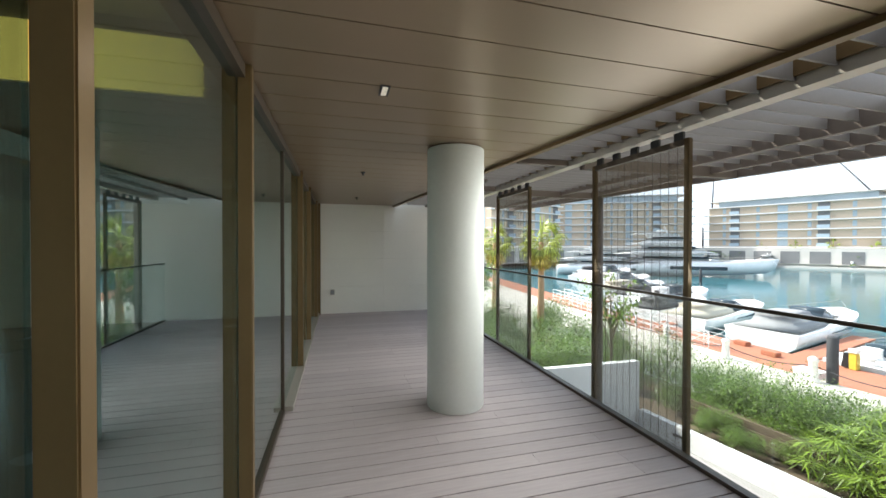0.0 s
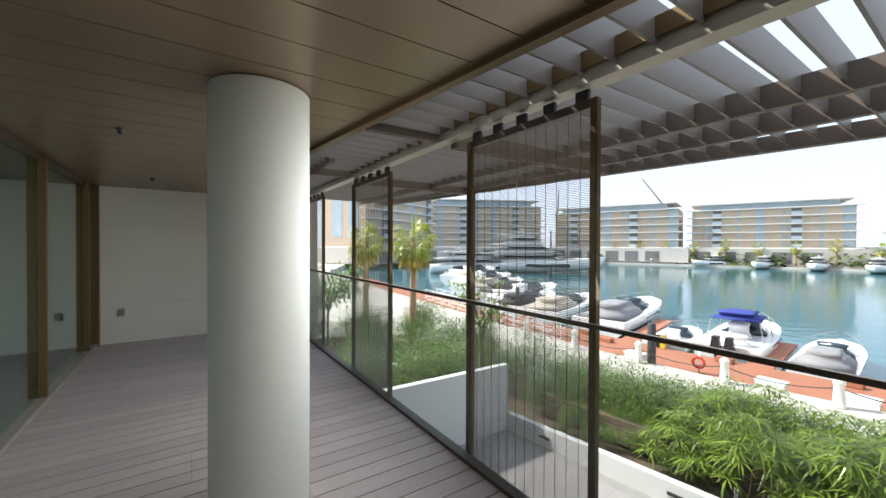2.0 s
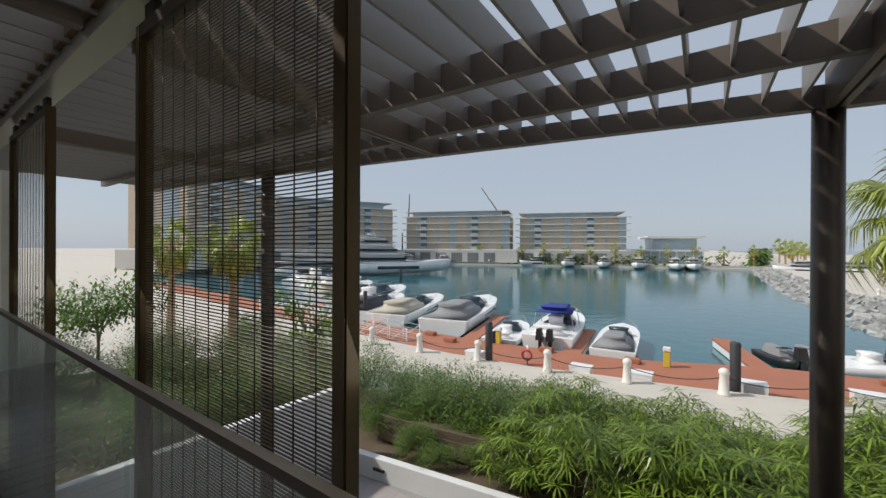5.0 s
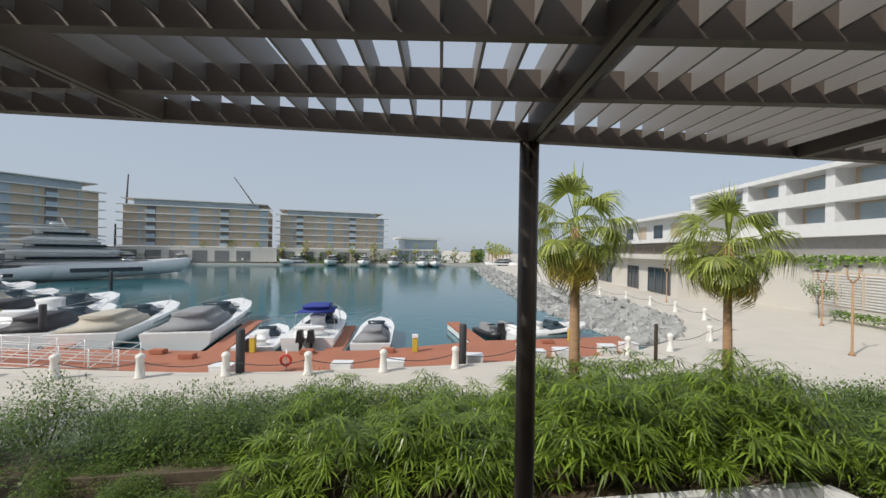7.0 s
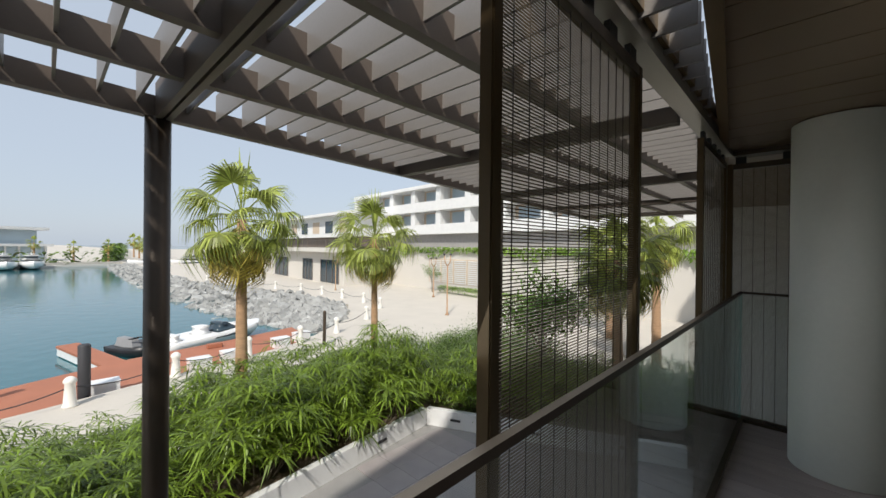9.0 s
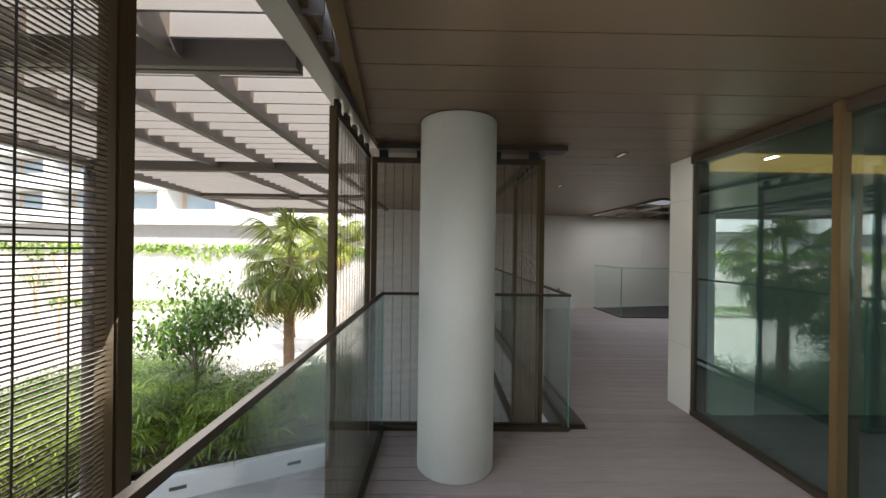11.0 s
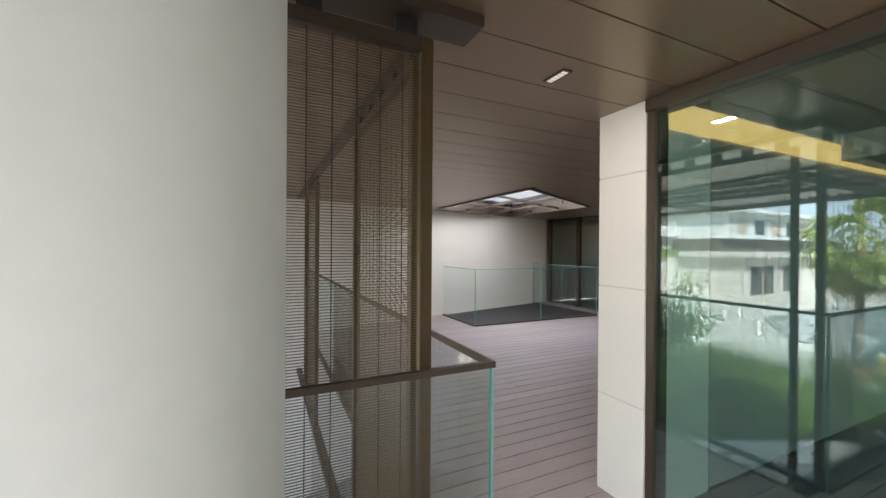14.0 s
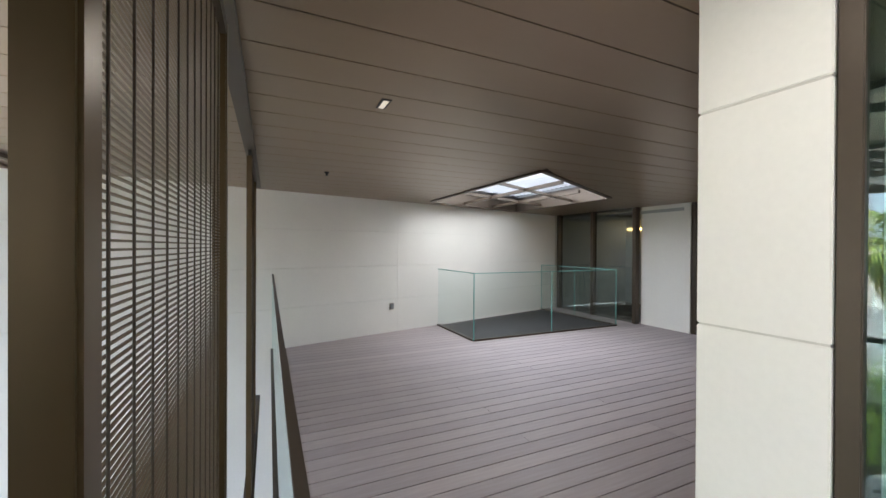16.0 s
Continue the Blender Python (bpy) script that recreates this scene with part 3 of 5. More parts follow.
while y > -9.9:
    xa = max(soffit_x(y) + 0.06, 2.0)
    bm = bmesh.new()
    bm_box(bm, xa, y - 0.008, PZ0 + 0.05, outer_x(y) - 0.045, y + 0.008, PZ1 + 0.02)
    part("blade", bm, M_BLADE, pergola)
    y -= 0.19
    if 1.07 < y < 1.26:  # the next bay sets out its blades afresh
        y -= 0.095
for y in (6.12, 1.28, -3.57):
    bm = bmesh.new()
    x = outer_x(y)
    bm_tube(bm, [((x, y, -3.0), 0.075), ((x, y, PZ0 - 0.02), 0.075)], 24)
    part("post", bm, M_BRONZE_DARK, pergola, "round dark bronze post")

# ---- small fittings on walls and ceiling ----
for x, y in ((0.755, 2.5), (0.71, -2.83), (0.72, -4.6)):
    root = empty("downlight", "small black recessed downlight with a row of lenses", "lamp", "ceiling downlights", at=(x, y, CEIL))
    trim = box("trim", -0.028, -0.075, -0.006, 0.028, 0.075, 0.015, M_BLACK, root)
    for k in range(5):
        box("lens", -0.016, -0.062 + k * 0.026, -0.009, 0.016, -0.044 + k * 0.026, -0.0062, M_LED, trim, "lit lens")
    lamp = new("lamp", bpy.data.lights.new("downlight", "AREA"))
    lamp.data.shape, lamp.data.size, lamp.data.size_y = "RECTANGLE", 0.04, 0.13
    lamp.data.energy, lamp.data.color = 0.5, (1.0, 0.94, 0.85)
    lamp.parent = root
    lamp.location = (0, 0, -0.012)
for x, y in ((0.79, 5.1), (0.83, 7.72), (0.74, -6.92)):
    bm = bmesh.new()
    bm_tube(bm, [((x, y, CEIL + 0.002), 0.03), ((x, y, CEIL - 0.01), 0.028), ((x, y, CEIL - 0.02), 0.012), ((x, y, CEIL - 0.035), 0.012), ((x, y, CEIL - 0.037), 0.02), ((x, y, CEIL - 0.04), 0.02)], 14)
    tagged(part("sprinkler", bm, M_BLACK), "small dark sprinkler head on the ceiling", "sprinkler", "ceiling sprinklers")


def outlet(m):
    root = empty("wall_socket", "small grey weatherproof socket box on the wall", "socket", "wall sockets")
    root.matrix_basis = m
    box("back_plate", -0.045, 0, -0.06, 0.045, 0.02, 0.06, M_TRACK, root, bevel=0.004)
    box("lid", -0.036, -0.022, -0.045, 0.036, 0.0, 0.045, M_GREYCAN, root, bevel=0.005)


outlet(pose(0.36, 9.02, 0.48))
outlet(Matrix.Translation((-0.74, end_y(-0.74) + 0.02, 0.48)) @ Matrix.Rotation(math.pi + ang, 4, "Z"))

# ---- outside: ground, water, planting ----
Z_T, Z_P, Z_D, Z_W = -3.0, -3.6, -3.85, -4.4


def wall_x(y):
    return 7.78 - 0.127 * (y - 8.34)


water = box("water", -400, -600, -6.0, 3000, 1500, Z_W, M_TEAL)
structure(water, "calm teal marina water with soft ripples", "water")
bm = bmesh.new()
COAST = [(200, -14), (64, -13), (43, -17.5), (32, -17), (26, -13), (23, -9.0), (21.8, -7), (20.4, -1.5), (19.5, 2), (18.9, 5.5), (18.4, 8), (18.1, 12), (18.2, 16), (18.7, 22), (20, 40), (24, 75), (45, 118), (70, 118)]
bm_prism(bm, [(-300, -400), (600, -400), (600, -60)] + COAST + [(70, 500), (-300, 500)], -7.0, Z_P)
structure(part("ground", bm, M_SAND), "pale sandy paved promenade ground", "ground")
bm = bmesh.new()
bm_prism(bm, [(70, 119), (118, 82), (134, 42), (146, -14), (600, -59), (2500, -59), (2500, 1400), (70, 1400)], -7.0, -3.4)
structure(part("far_shore_ground", bm, M_SAND), "far quay and land across the marina", "ground")

terrace = empty("lower_terrace", "grey paved lower terrace with white kerb walls", "terrace", "", "structure")
bm = bmesh.new()
bm_prism(bm, [(-6, -12), (4.4, -7.4), (9.48, -5.0), (wall_x(8.34), 8.34), (-6, 8.34)], -3.59, Z_T - 0.02)
part("terrace_base", bm, M_CONC, terrace)


tile_me = {}
for i in range(10):
    for j in range(26):
        x, y = 3.3 + 0.61 * i, -7.2 + 0.61 * j
        if x + 0.3 < wall_x(y + 0.3) - 0.05 and y - 0.3 > -7.45 + (x - 4.2) * 0.464 + 0.1 and y < 7.95:
            if "t" not in tile_me:
                bm = bmesh.new()
                bm_box(bm, -0.3025, -0.3025, -0.02, 0.3025, 0.3025, 0.0)
                tile_me["t"] = finish("paver", bm, M_PAVER)
            o = new("paver", tile_me["t"])
            o.parent = terrace
            o.location = (x, y, Z_T + 0.001 * ((i * 7 + j * 3) % 3))


def bar(name, a, b, t, z0, z1, material, parent):
    d = Vector((b[0] - a[0], b[1] - a[1], 0))
    m = Matrix.Translation((a[0], a[1], 0)) @ Matrix.Rotation(math.atan2(d.y, d.x), 4, "Z")
    return box(name, 0, 0, z0, d.length, t, z1, material, parent, bevel=0.006, m=m), m, d.length


def kerb(a, b, t, z0, z1, slots, z_slot=-2.8):
    root = empty("kerb_wall", "low white rendered planter wall with black drain slots", "wall", "", "structure")
    _, m, L = bar("wall_body", a, b, t, z0, z1, M_WHITE, root)
    for k in range(slots):
        x = L * (k + 0.6) / slots
        box("drain_slot", x - 0.13, -0.006, z_slot - 0.025, x + 0.13, 0.03, z_slot + 0.025, M_BLACK, root, m=m)
        box("drain_slot", x - 0.13, t - 0.03, z_slot - 0.025, x + 0.13, t + 0.006, z_slot + 0.025, M_BLACK, root, m=m)


kerb((9.48, -5.0), (7.80, 8.15), -0.16, -3.6, -2.60, 5)
kerb((4.2, -7.45), (9.48, -5.0), -0.16, -3.6, -2.60, 3)
kerb((7.86, 8.20), (2.0, 8.34), -0.16, -3.6, -1.41, 0)
kerb((7.0, 12.2), (6.6, 14.9), 0.14, -3.6, -2.35, 1, -2.5)

# soil beds behind the kerbs
soil = bmesh.new()
bm_prism(soil, [(9.55, -4.95), (14.2, -6.5), (13.4, 0), (12.2, 9), (11.5, 20), (3.0, 20), (3.0, 8.55), (7.85, 8.4)], -3.6, [-2.72, -3.45, -3.45, -3.45, -3.45, -2.6, -2.6, -2.72])
structure(part("planting_bed", soil, M_SOIL), "brown soil bed behind the kerb wall", "ground")
soil = bmesh.new()
bm_prism(soil, [(3.0, -8.2), (0, -12.5), (11, -12.5), (13.2, -6.7), (9.6, -5.1)], -3.6, [-2.72, -3.4, -3.45, -3.45, -2.72])
structure(part("planting_bed", soil, M_SOIL), "brown soil bed beyond the lower terrace", "ground")
edging = empty("timber_edging", "weathered timber boards holding back the soil bed", "edging")
wear = random.Random(29)
for k in range(3):
    for a, b in (((9.75, -4.6), (9.0, 1.2)), ((8.98, 1.3), (8.55, 4.6)), ((8.54, 4.7), (8.12, 8.0))):
        off, dz = 0.72 + 0.03 * k + wear.uniform(-0.015, 0.015), wear.uniform(-0.02, 0.02)
        bar("board", (a[0] + off, a[1]), (b[0] + off, b[1] + wear.uniform(-0.2, 0.05)), -0.035, -2.82 + 0.18 * k + dz, -2.65 + 0.18 * k + dz, M_TIMBER, edging)
bank = bmesh.new()
bm_prism(bank, [(9.75, 1.3), (12.3, 1.6), (11.6, 8.3), (8.95, 8.1)], -3.5, [-2.32, -2.95, -2.95, -2.32])
structure(part("soil_bank", bank, M_SOIL), "brown soil bank held by timber boards", "ground")
edging2 = empty("timber_edging", "weathered timber boards holding back the soil bed", "edging")
for k in range(3):
    bar("board", (4.4, -8.1 - 0.06 * k), (9.3, -5.85 - 0.06 * k), -0.035, -2.74 + 0.15 * k, -2.60 + 0.15 * k, M_TIMBER, edging2)

rng = random.Random(11)


def leaf(bm, base, d, length, width, droop):
    """A narrow leaf of two bent quads."""
    d = d.normalized()
    side = d.cross(Vector((0, 0, 1)))
    side = side.normalized() if side.length > 0.01 else Vector((1, 0, 0))
    m = base + d * length * 0.5
    e = base + d * length + Vector((0, 0, -droop * length))
    m.z -= droop * length * 0.2
    a = bm.verts.new(base)
    b, c = bm.verts.new(m - side * width / 2), bm.verts.new(m + side * width / 2)
    t = bm.verts.new(e)
    bm.faces.new((a, b, c))
    bm.faces.new((b, t, c))


def umbrella_mesh(seed):
    """Stems that each end in a wheel of narrow drooping leaves."""
    r = random.Random(seed)
    bm = bmesh.new()
    for _ in range(66):
        a, rad = r.uniform(0, 6.283), 0.75 * math.sqrt(r.random())
        h = (1.5 - 0.75 * (rad / 0.75) ** 2) * r.uniform(0.55, 1.05)
        c = Vector((math.cos(a) * rad, math.sin(a) * rad, h))
        n = r.randint(11, 16)
        tilt = Vector((math.cos(a) * rad, math.sin(a) * rad, 0)) * 0.6
        for k in range(n):
            t = 6.283 * k / n + r.uniform(-0.2, 0.2)
            d = Vector((math.cos(t), math.sin(t), r.uniform(0.05, 0.5))) + tilt
            leaf(bm, c, d, r.uniform(0.22, 0.40), 0.028, r.uniform(0.2, 0.8))
    return finish("foliage", bm, M_LEAF_UMB)


def shrub_mesh(seed, material, small=0.06, n=1500, rx=0.75, h=1.1):
    """A loose mound of small leaves on twigs with an uneven outline."""
    r = random.Random(seed)
    bm = bmesh.new()
    lobes = [(r.uniform(-0.5, 0.5) * rx, r.uniform(-0.5, 0.5) * rx, r.uniform(0.35, 0.75) * h, r.uniform(0.3, 0.55)) for _ in range(9)]
    for _ in range(n):
        lx, ly, lz, lr = r.choice(lobes)
        d = Vector((r.gauss(0, 1), r.gauss(0, 1), r.gauss(0, 1))).normalized()
        p = Vector((lx, ly, lz)) + d * lr * (0.5 + 0.6 * r.random())
        p.z = max(0.03, p.z)
        leaf(bm, p, Vector((d.x + r.uniform(-1, 1), d.y + r.uniform(-1, 1), d.z * 0.5 + r.uniform(-0.3, 0.6))), small * r.uniform(0.8, 1.8), small * 0.42, 0.25)
    return finish("foliage", bm, material)


def stem_mesh(seed, n=14, h=0.55):
    r = random.Random(seed)
    bm = bmesh.new()
    for _ in range(n):
        a, rad = r.uniform(0, 6.283), 0.55 * math.sqrt(r.random())
        bm_tube(bm, [((0.3 * rad * math.cos(a), 0.3 * rad * math.sin(a), 0), 0.012), ((rad * math.cos(a), rad * math.sin(a), h * r.uniform(0.7, 1.2)), 0.006)], 5, False)
    return finish("stem", bm, M_BARK)


UMB = [umbrella_mesh(s) for s in (1, 2, 3)]
SHR = [shrub_mesh(s, M_LEAF_SHRUB, 0.065, 2600, 0.85, 1.15) for s in (5, 6)]
PAL = [shrub_mesh(s, M_LEAF_PALE, 0.03, 900, 0.85, 1.3) for s in (8, 9)]
HED = [shrub_mesh(s, M_LEAF_TREE, 0.05, 1500, 0.8, 0.7) for s in (12, 13)]
STEM = stem_mesh(3)


def bush(x, y, z, s, fol, label, group, extra=None):
    root = empty("shrub", label, "shrub", group, at=(x, y, z))
    root.scale = (s, s, s * rng.uniform(0.85, 1.12))
    root.rotation_euler = (0, 0, rng.uniform(0, 6.28))
    for nm, me in (("stem_clump", STEM), ("foliage", fol)) + ((("flower_sprays", extra),) if extra else ()):
        o = new(nm, me)
        o.parent = root


# umbrella-leaved planting in front of the terrace
y = -5.6
while y < 5.2:
    for x_off in (0.95, 1.9, 2.8, 3.6):
        if rng.random() < 0.95:
            x = wall_x(y) + x_off + rng.uniform(-0.25, 0.25)
            bush(x, y + rng.uniform(-0.3, 0.3), -2.95 - 0.12 * x_off, rng.uniform(0.95, 1.25) * (1.25 if y < 0 else 1.02), rng.choice(UMB), "green umbrella-leaved shrub in the planting bed", "umbrella shrubs")
    y += 0.95
# fine-leaved shrubs with pale sprays
y = 3.9
while y < 9.5:
    for x_off in (1.95, 2.7, 3.5):
        x = wall_x(y) + x_off + rng.uniform(-0.25, 0.25)
        bush(x, y + rng.uniform(-0.3, 0.3), -2.62 - 0.12 * x_off, rng.uniform(0.9, 1.15), rng.choice(SHR), "fine-leaved green shrub with pale flower sprays", "flowering shrubs", rng.choice(PAL))
    y += 0.8
for k in range(16):
    y = rng.uniform(4.6, 8.2)
    bush(wall_x(y) + rng.uniform(0.45, 1.5), y, -2.72, rng.uniform(0.3, 0.5), rng.choice(SHR), "small sprawling green plant on the soil bank", "bank plants")
# low clipped planting north of the white wall
for k in range(64):
    x, y = rng.uniform(4.2, 12.8), rng.uniform(9.2, 20)
    bush(x, y, -2.75 - 0.05 * max(0, x - 6), rng.uniform(0.85, 1.45), rng.choice(HED + SHR), "low bright green shrub in the garden bed", "garden shrubs")
# planting south of the lower terrace
for k in range(46):
    u, w = (k + rng.random()) / 46, rng.uniform(0.5, 3.6)
    x, y = 3.6 + 6.0 * u, -8.1 + 2.7 * u - w
    bush(x, y, -3.0 - 0.1 * w, rng.uniform(1.0, 1.35), rng.choice(SHR + UMB[:1]), "leafy green shrub beyond the lower terrace", "south shrubs", PAL[0] if u > 0.75 else None)


for k in range(34):
    x, y = rng.uniform(9.4, 13.2), rng.uniform(-12.2, -5.6)
    if y < -5.6 - 0.55 * (x - 9.4) + 1.2:
        bush(x, y, -3.25, rng.uniform(1.05, 1.4), rng.choice(SHR), "fine-leaved green shrub with pale flower sprays", "flowering shrubs", rng.choice(PAL))


# ---- palms and trees ----
def frond_mesh(material, seed):
    """A fan palm leaf: stalk and a pleated fan whose tips hang."""
    r = random.Random(seed)
    bm = bmesh.new()
    bm_tube(bm, [((0, 0, 0), 0.016), ((0.45, 0, 0.03), 0.012), ((0.85, 0, 0.0), 0.009)], 5, False)
    n = 34
    hub = Vector((0.83, 0, 0))
    for k in range(n):
        a = radians(-118 + 236 * k / (n - 1))
        d = Vector((math.cos(a), math.sin(a), 0.04))
        s = Vector((-d.y, d.x, 0))
        L = r.uniform(0.52, 0.68) * (1.0 - 0.12 * abs(a))
        p1 = hub + d * L * 0.5 + Vector((0, 0, -0.015))
        p2 = hub + d * L * 0.84 + Vector((0, 0, -0.12 - 0.07 * r.random()))
        p3 = hub + d * L * 0.95 + Vector((0, 0, -0.46 - 0.28 * r.random()))
        w = 0.023
        v0 = bm.verts.new(hub)
        a1, b1 = bm.verts.new(p1 - s * w), bm.verts.new(p1 + s * w)
        a2, b2 = bm.verts.new(p2 - s * w * 0.6), bm.verts.new(p2 + s * w * 0.6)
        v3 = bm.verts.new(p3)
        bm.faces.new((v0, a1, b1))
        bm.faces.new((a1, a2, b2, b1))
        bm.faces.new((a2, v3, b2))
    return finish("frond", bm, material)


FROND = [frond_mesh(M_LEAF_PALM, 1), frond_mesh(M_LEAF_PALM, 2)]
FROND_DRY = frond_mesh(M_LEAF_DRY, 3)


def spear(size, h):
    """The unopened leaf that stands up from the heart of the crown."""
    bm = bmesh.new()
    for k in range(5):
        a = 1.2566 * k
        leaf(bm, Vector((0.05, 0.03, h - 0.05)), Vector((0.12 * math.cos(a), 0.12 * math.sin(a), 1)), 1.7 * size, 0.1 * size, 0.0)
    return bm


def palm(x, y, z0, ztop, r0, size, fronds=34, label="tall fan palm with hanging yellow-green leaves"):
    root = empty("palm_tree", label, "palm tree", "fan palms", at=(x, y, z0))
    h = ztop - z0
    bm = bmesh.new()
    rings = []
    for i in range(15):
        t = i / 14
        rings.append(((0.05 * math.sin(2 * t), 0.03 * t, h * t), r0 * (1.25 - 0.45 * t) * (1.0 + 0.05 * (i % 2))))
    bm_tube(bm, rings, 14)
    part("trunk", bm, M_TRUNK, root)
    r = random.Random(int(x * 100 + y * 10))
    part("spear_leaf", spear(size, h), M_LEAF_PALM, root, "upright unopened pale leaf")
    for k in range(fronds):
        t = k / fronds
        el = radians(80 - 148 * t ** 0.5 + r.uniform(-8, 8))
        az = k * 2.39996 + r.uniform(-0.2, 0.2)
        o = new("frond", FROND_DRY if t > 0.7 else FROND[k % 2])
        o.parent = root
        s = size * r.uniform(0.85, 1.1)
        o.matrix_basis = Matrix.Translation((0.05, 0.03, h + 0.12 - 0.3 * t)) @ Matrix.Rotation(az, 4, "Z") @ Matrix.Rotation(-el, 4, "Y") @ Matrix.Rotation(r.uniform(-0.4, 0.4), 4, "X") @ Matrix.Scale(s, 4)


def broad_tree(x, y, z0, h, crown, n, seed, material, label):
    root = empty("tree", label, "tree", at=(x, y, z0))
    r = random.Random(seed)
    bm = bmesh.new()
    tips = []
    bm_tube(bm, [((0, 0, 0), 0.06), ((0.04, 0.02, h * 0.35), 0.045), ((0.02, 0.08, h * 0.6), 0.03)], 8, False)
    for k in range(11):
        a = k * 2.4
        z = h * r.uniform(0.3, 0.6)
        e = Vector((math.cos(a) * crown * r.uniform(0.5, 1), math.sin(a) * crown * r.uniform(0.5, 1), h * r.uniform(0.6, 1.0)))
        m = Vector((0.03, 0.04, z)).lerp(e, 0.5) + Vector((0, 0, 0.12))
        bm_tube(bm, [((0.03, 0.04, z), 0.025), (m, 0.016), (e, 0.006)], 6, False)
        tips += [m, e, m.lerp(e, 0.5)]
    part("trunk", bm, M_BARK, root)
    bm = bmesh.new()
    for _ in range(n):
        c = r.choice(tips)
        p = c + Vector((r.gauss(0, 0.2), r.gauss(0, 0.2), r.gauss(0, 0.15))) * crown * 0.9
        leaf(bm, p, Vector((r.uniform(-1, 1), r.uniform(-1, 1), r.uniform(-0.8, 0.5))), r.uniform(0.1, 0.19), 0.07, 0.4)
    part("crown", bm, material, root)


palm(13.0, -1.75, -3.4, 2.2, 0.13, 1.12)
palm(13.2, -6.1, -3.4, 1.8, 0.105, 1.1)
palm(10.3, 17.4, -3.4, 1.7, 0.15, 0.9)
palm(10.6, 24.0, -3.5, 1.7, 0.16, 1.0, 30)
palm(6.6, -14.6, -3.4, 2.1, 0.15, 1.0, 34)
palm(5.9, -8.4, -3.2, 1.25, 0.12, 0.95, 34)
palm(10.5, -20.5, -3.5, 1.6, 0.17, 1.0, 34)
broad_tree(8.75, 10.35, -2.9, 3.5, 0.8, 620, 4, M_VINE, "slender young tree with sparse light green leaves")
broad_tree(8.2, -8.6, -3.2, 4.2, 1.5, 3600, 7, M_LEAF_TREE, "leafy dark green tree beyond the lower terrace")
broad_tree(6.4, 18.2, -3.3, 4.4, 1.7, 3400, 23, M_LEAF_TREE, "dense green garden tree north of the terrace")

# ---- dock and promenade furniture ----
dock = empty("dock", "red timber-look marina dock with finger piers", "dock", "", "structure")
DOCK = [(18.6, 22), (18.2, 16), (18.1, 12), (18.5, 8), (19.1, 5.2), (19.9, 1.6), (20.9, -2), (23.2, -9.0), (27.2, -9.6), (26.4, -6.6), (25.4, -1), (24.2, 2), (22.9, 5), (22.4, 9), (22.2, 14), (22.1, 22)]
bm = bmesh.new()
bm_prism(bm, DOCK, -4.3, Z_D)
part("walkway", bm, M_DOCK, dock)
for a, b, w in (((22.6, 7.0), (29.2, 7.7), 0.95), ((25.0, -0.9), (31.2, 0.5), 0.9), ((22.3, 12.9), (30.5, 14.8), 0.95), ((22.1, 21.0), (31, 24), 0.95), ((21.8, 30.0), (33, 34), 1.0)):
    d = Vector((b[0] - a[0], b[1] - a[1], 0))
    m = Matrix.Translation((a[0], a[1], 0)) @ Matrix.Rotation(math.atan2(d.y, d.x), 4, "Z")
    box("finger_pier", 0, 0, Z_D - 0.12, d.length, w, Z_D - 0.004, M_DOCK, dock, m=m)
    box("pier_float", 0.1, 0.04, Z_D - 0.5, d.length - 0.05, w - 0.04, Z_D - 0.125, M_PLASTIC_W, dock, m=m)
bm = bmesh.new()
bm_prism(bm, [(18.7, 22.1), (22.0, 22.1), (26, 60), (24, 75), (20.2, 40)], -4.3, Z_D)
part("walkway", bm, M_DOCK, dock)
gang = empty("gangway_railing", "white metal tube railing along the dock ramp", "railing")
for off in (0.0, 1.15):
    for k in range(4):
        bm = bmesh.new()
        z = Z_P + 0.2 + 0.27 * k
        bm_tube(bm, [((18.75 + off, 30.0, z + 0.25), 0.022), ((18.3 + off, 15.0, z - 0.2), 0.022)], 6)
        part("rail_tube", bm, M_PLASTIC_W, gang)
    for k in range(13):
        t = k / 12
        x, y, dz = 18.75 - 0.45 * t + off, 30.0 - 15.0 * t, 0.25 - 0.45 * t
        bm = bmesh.new()
        bm_tube(bm, [((x, y, -4.2), 0.025), ((x, y, Z_P + 1.03 + dz), 0.025)], 6)
        part("rail_post", bm, M_PLASTIC_W, gang)
        if k < 12:
            bm = bmesh.new()
            bm_tube(bm, [((x, y, Z_P + 0.2 + dz), 0.018), ((x - 0.0375, y - 1.25, Z_P + 0.97 + dz), 0.018)], 6)
            part("rail_brace", bm, M_PLASTIC_W, gang)
bm = bmesh.new()
bm_tube(bm, [((0, 0, 0), 0.20), ((0, 0, 0.05), 0.20), ((0, 0, 0.09), 0.165), ((0, 0, 0.72), 0.13), ((0, 0, 0.78), 0.165), ((0, 0, 0.84), 0.165), ((0, 0, 0.90), 0.13), ((0, 0, 0.95), 0.06)], 16)
bollard_me = finish("bollard", bm, M_STONE)
BOLL = [(17.0, 19.5), (17.12, 16.4), (17.38, 13.4), (17.78, 10.35), (18.05, 7.2), (18.56, 4.25), (19.2, 1.23), (20.2, -1.75), (21.0, -4.7), (21.76, -7.56), (22.6, -10.2), (25.0, -14.0), (28.2, -17.6), (32.0, -18.6), (36, -18.8), (40, -18.8), (44, -18.4), (48.5, -17.4), (53, -16.2), (58, -15), (64, -14.2)]
for x, y in BOLL:
    o = new("bollard", bollard_me)
    o.location = (x, y, Z_P)
    tagged(o, "pale stone bollard on the promenade edge", "bollard", "promenade bollards")
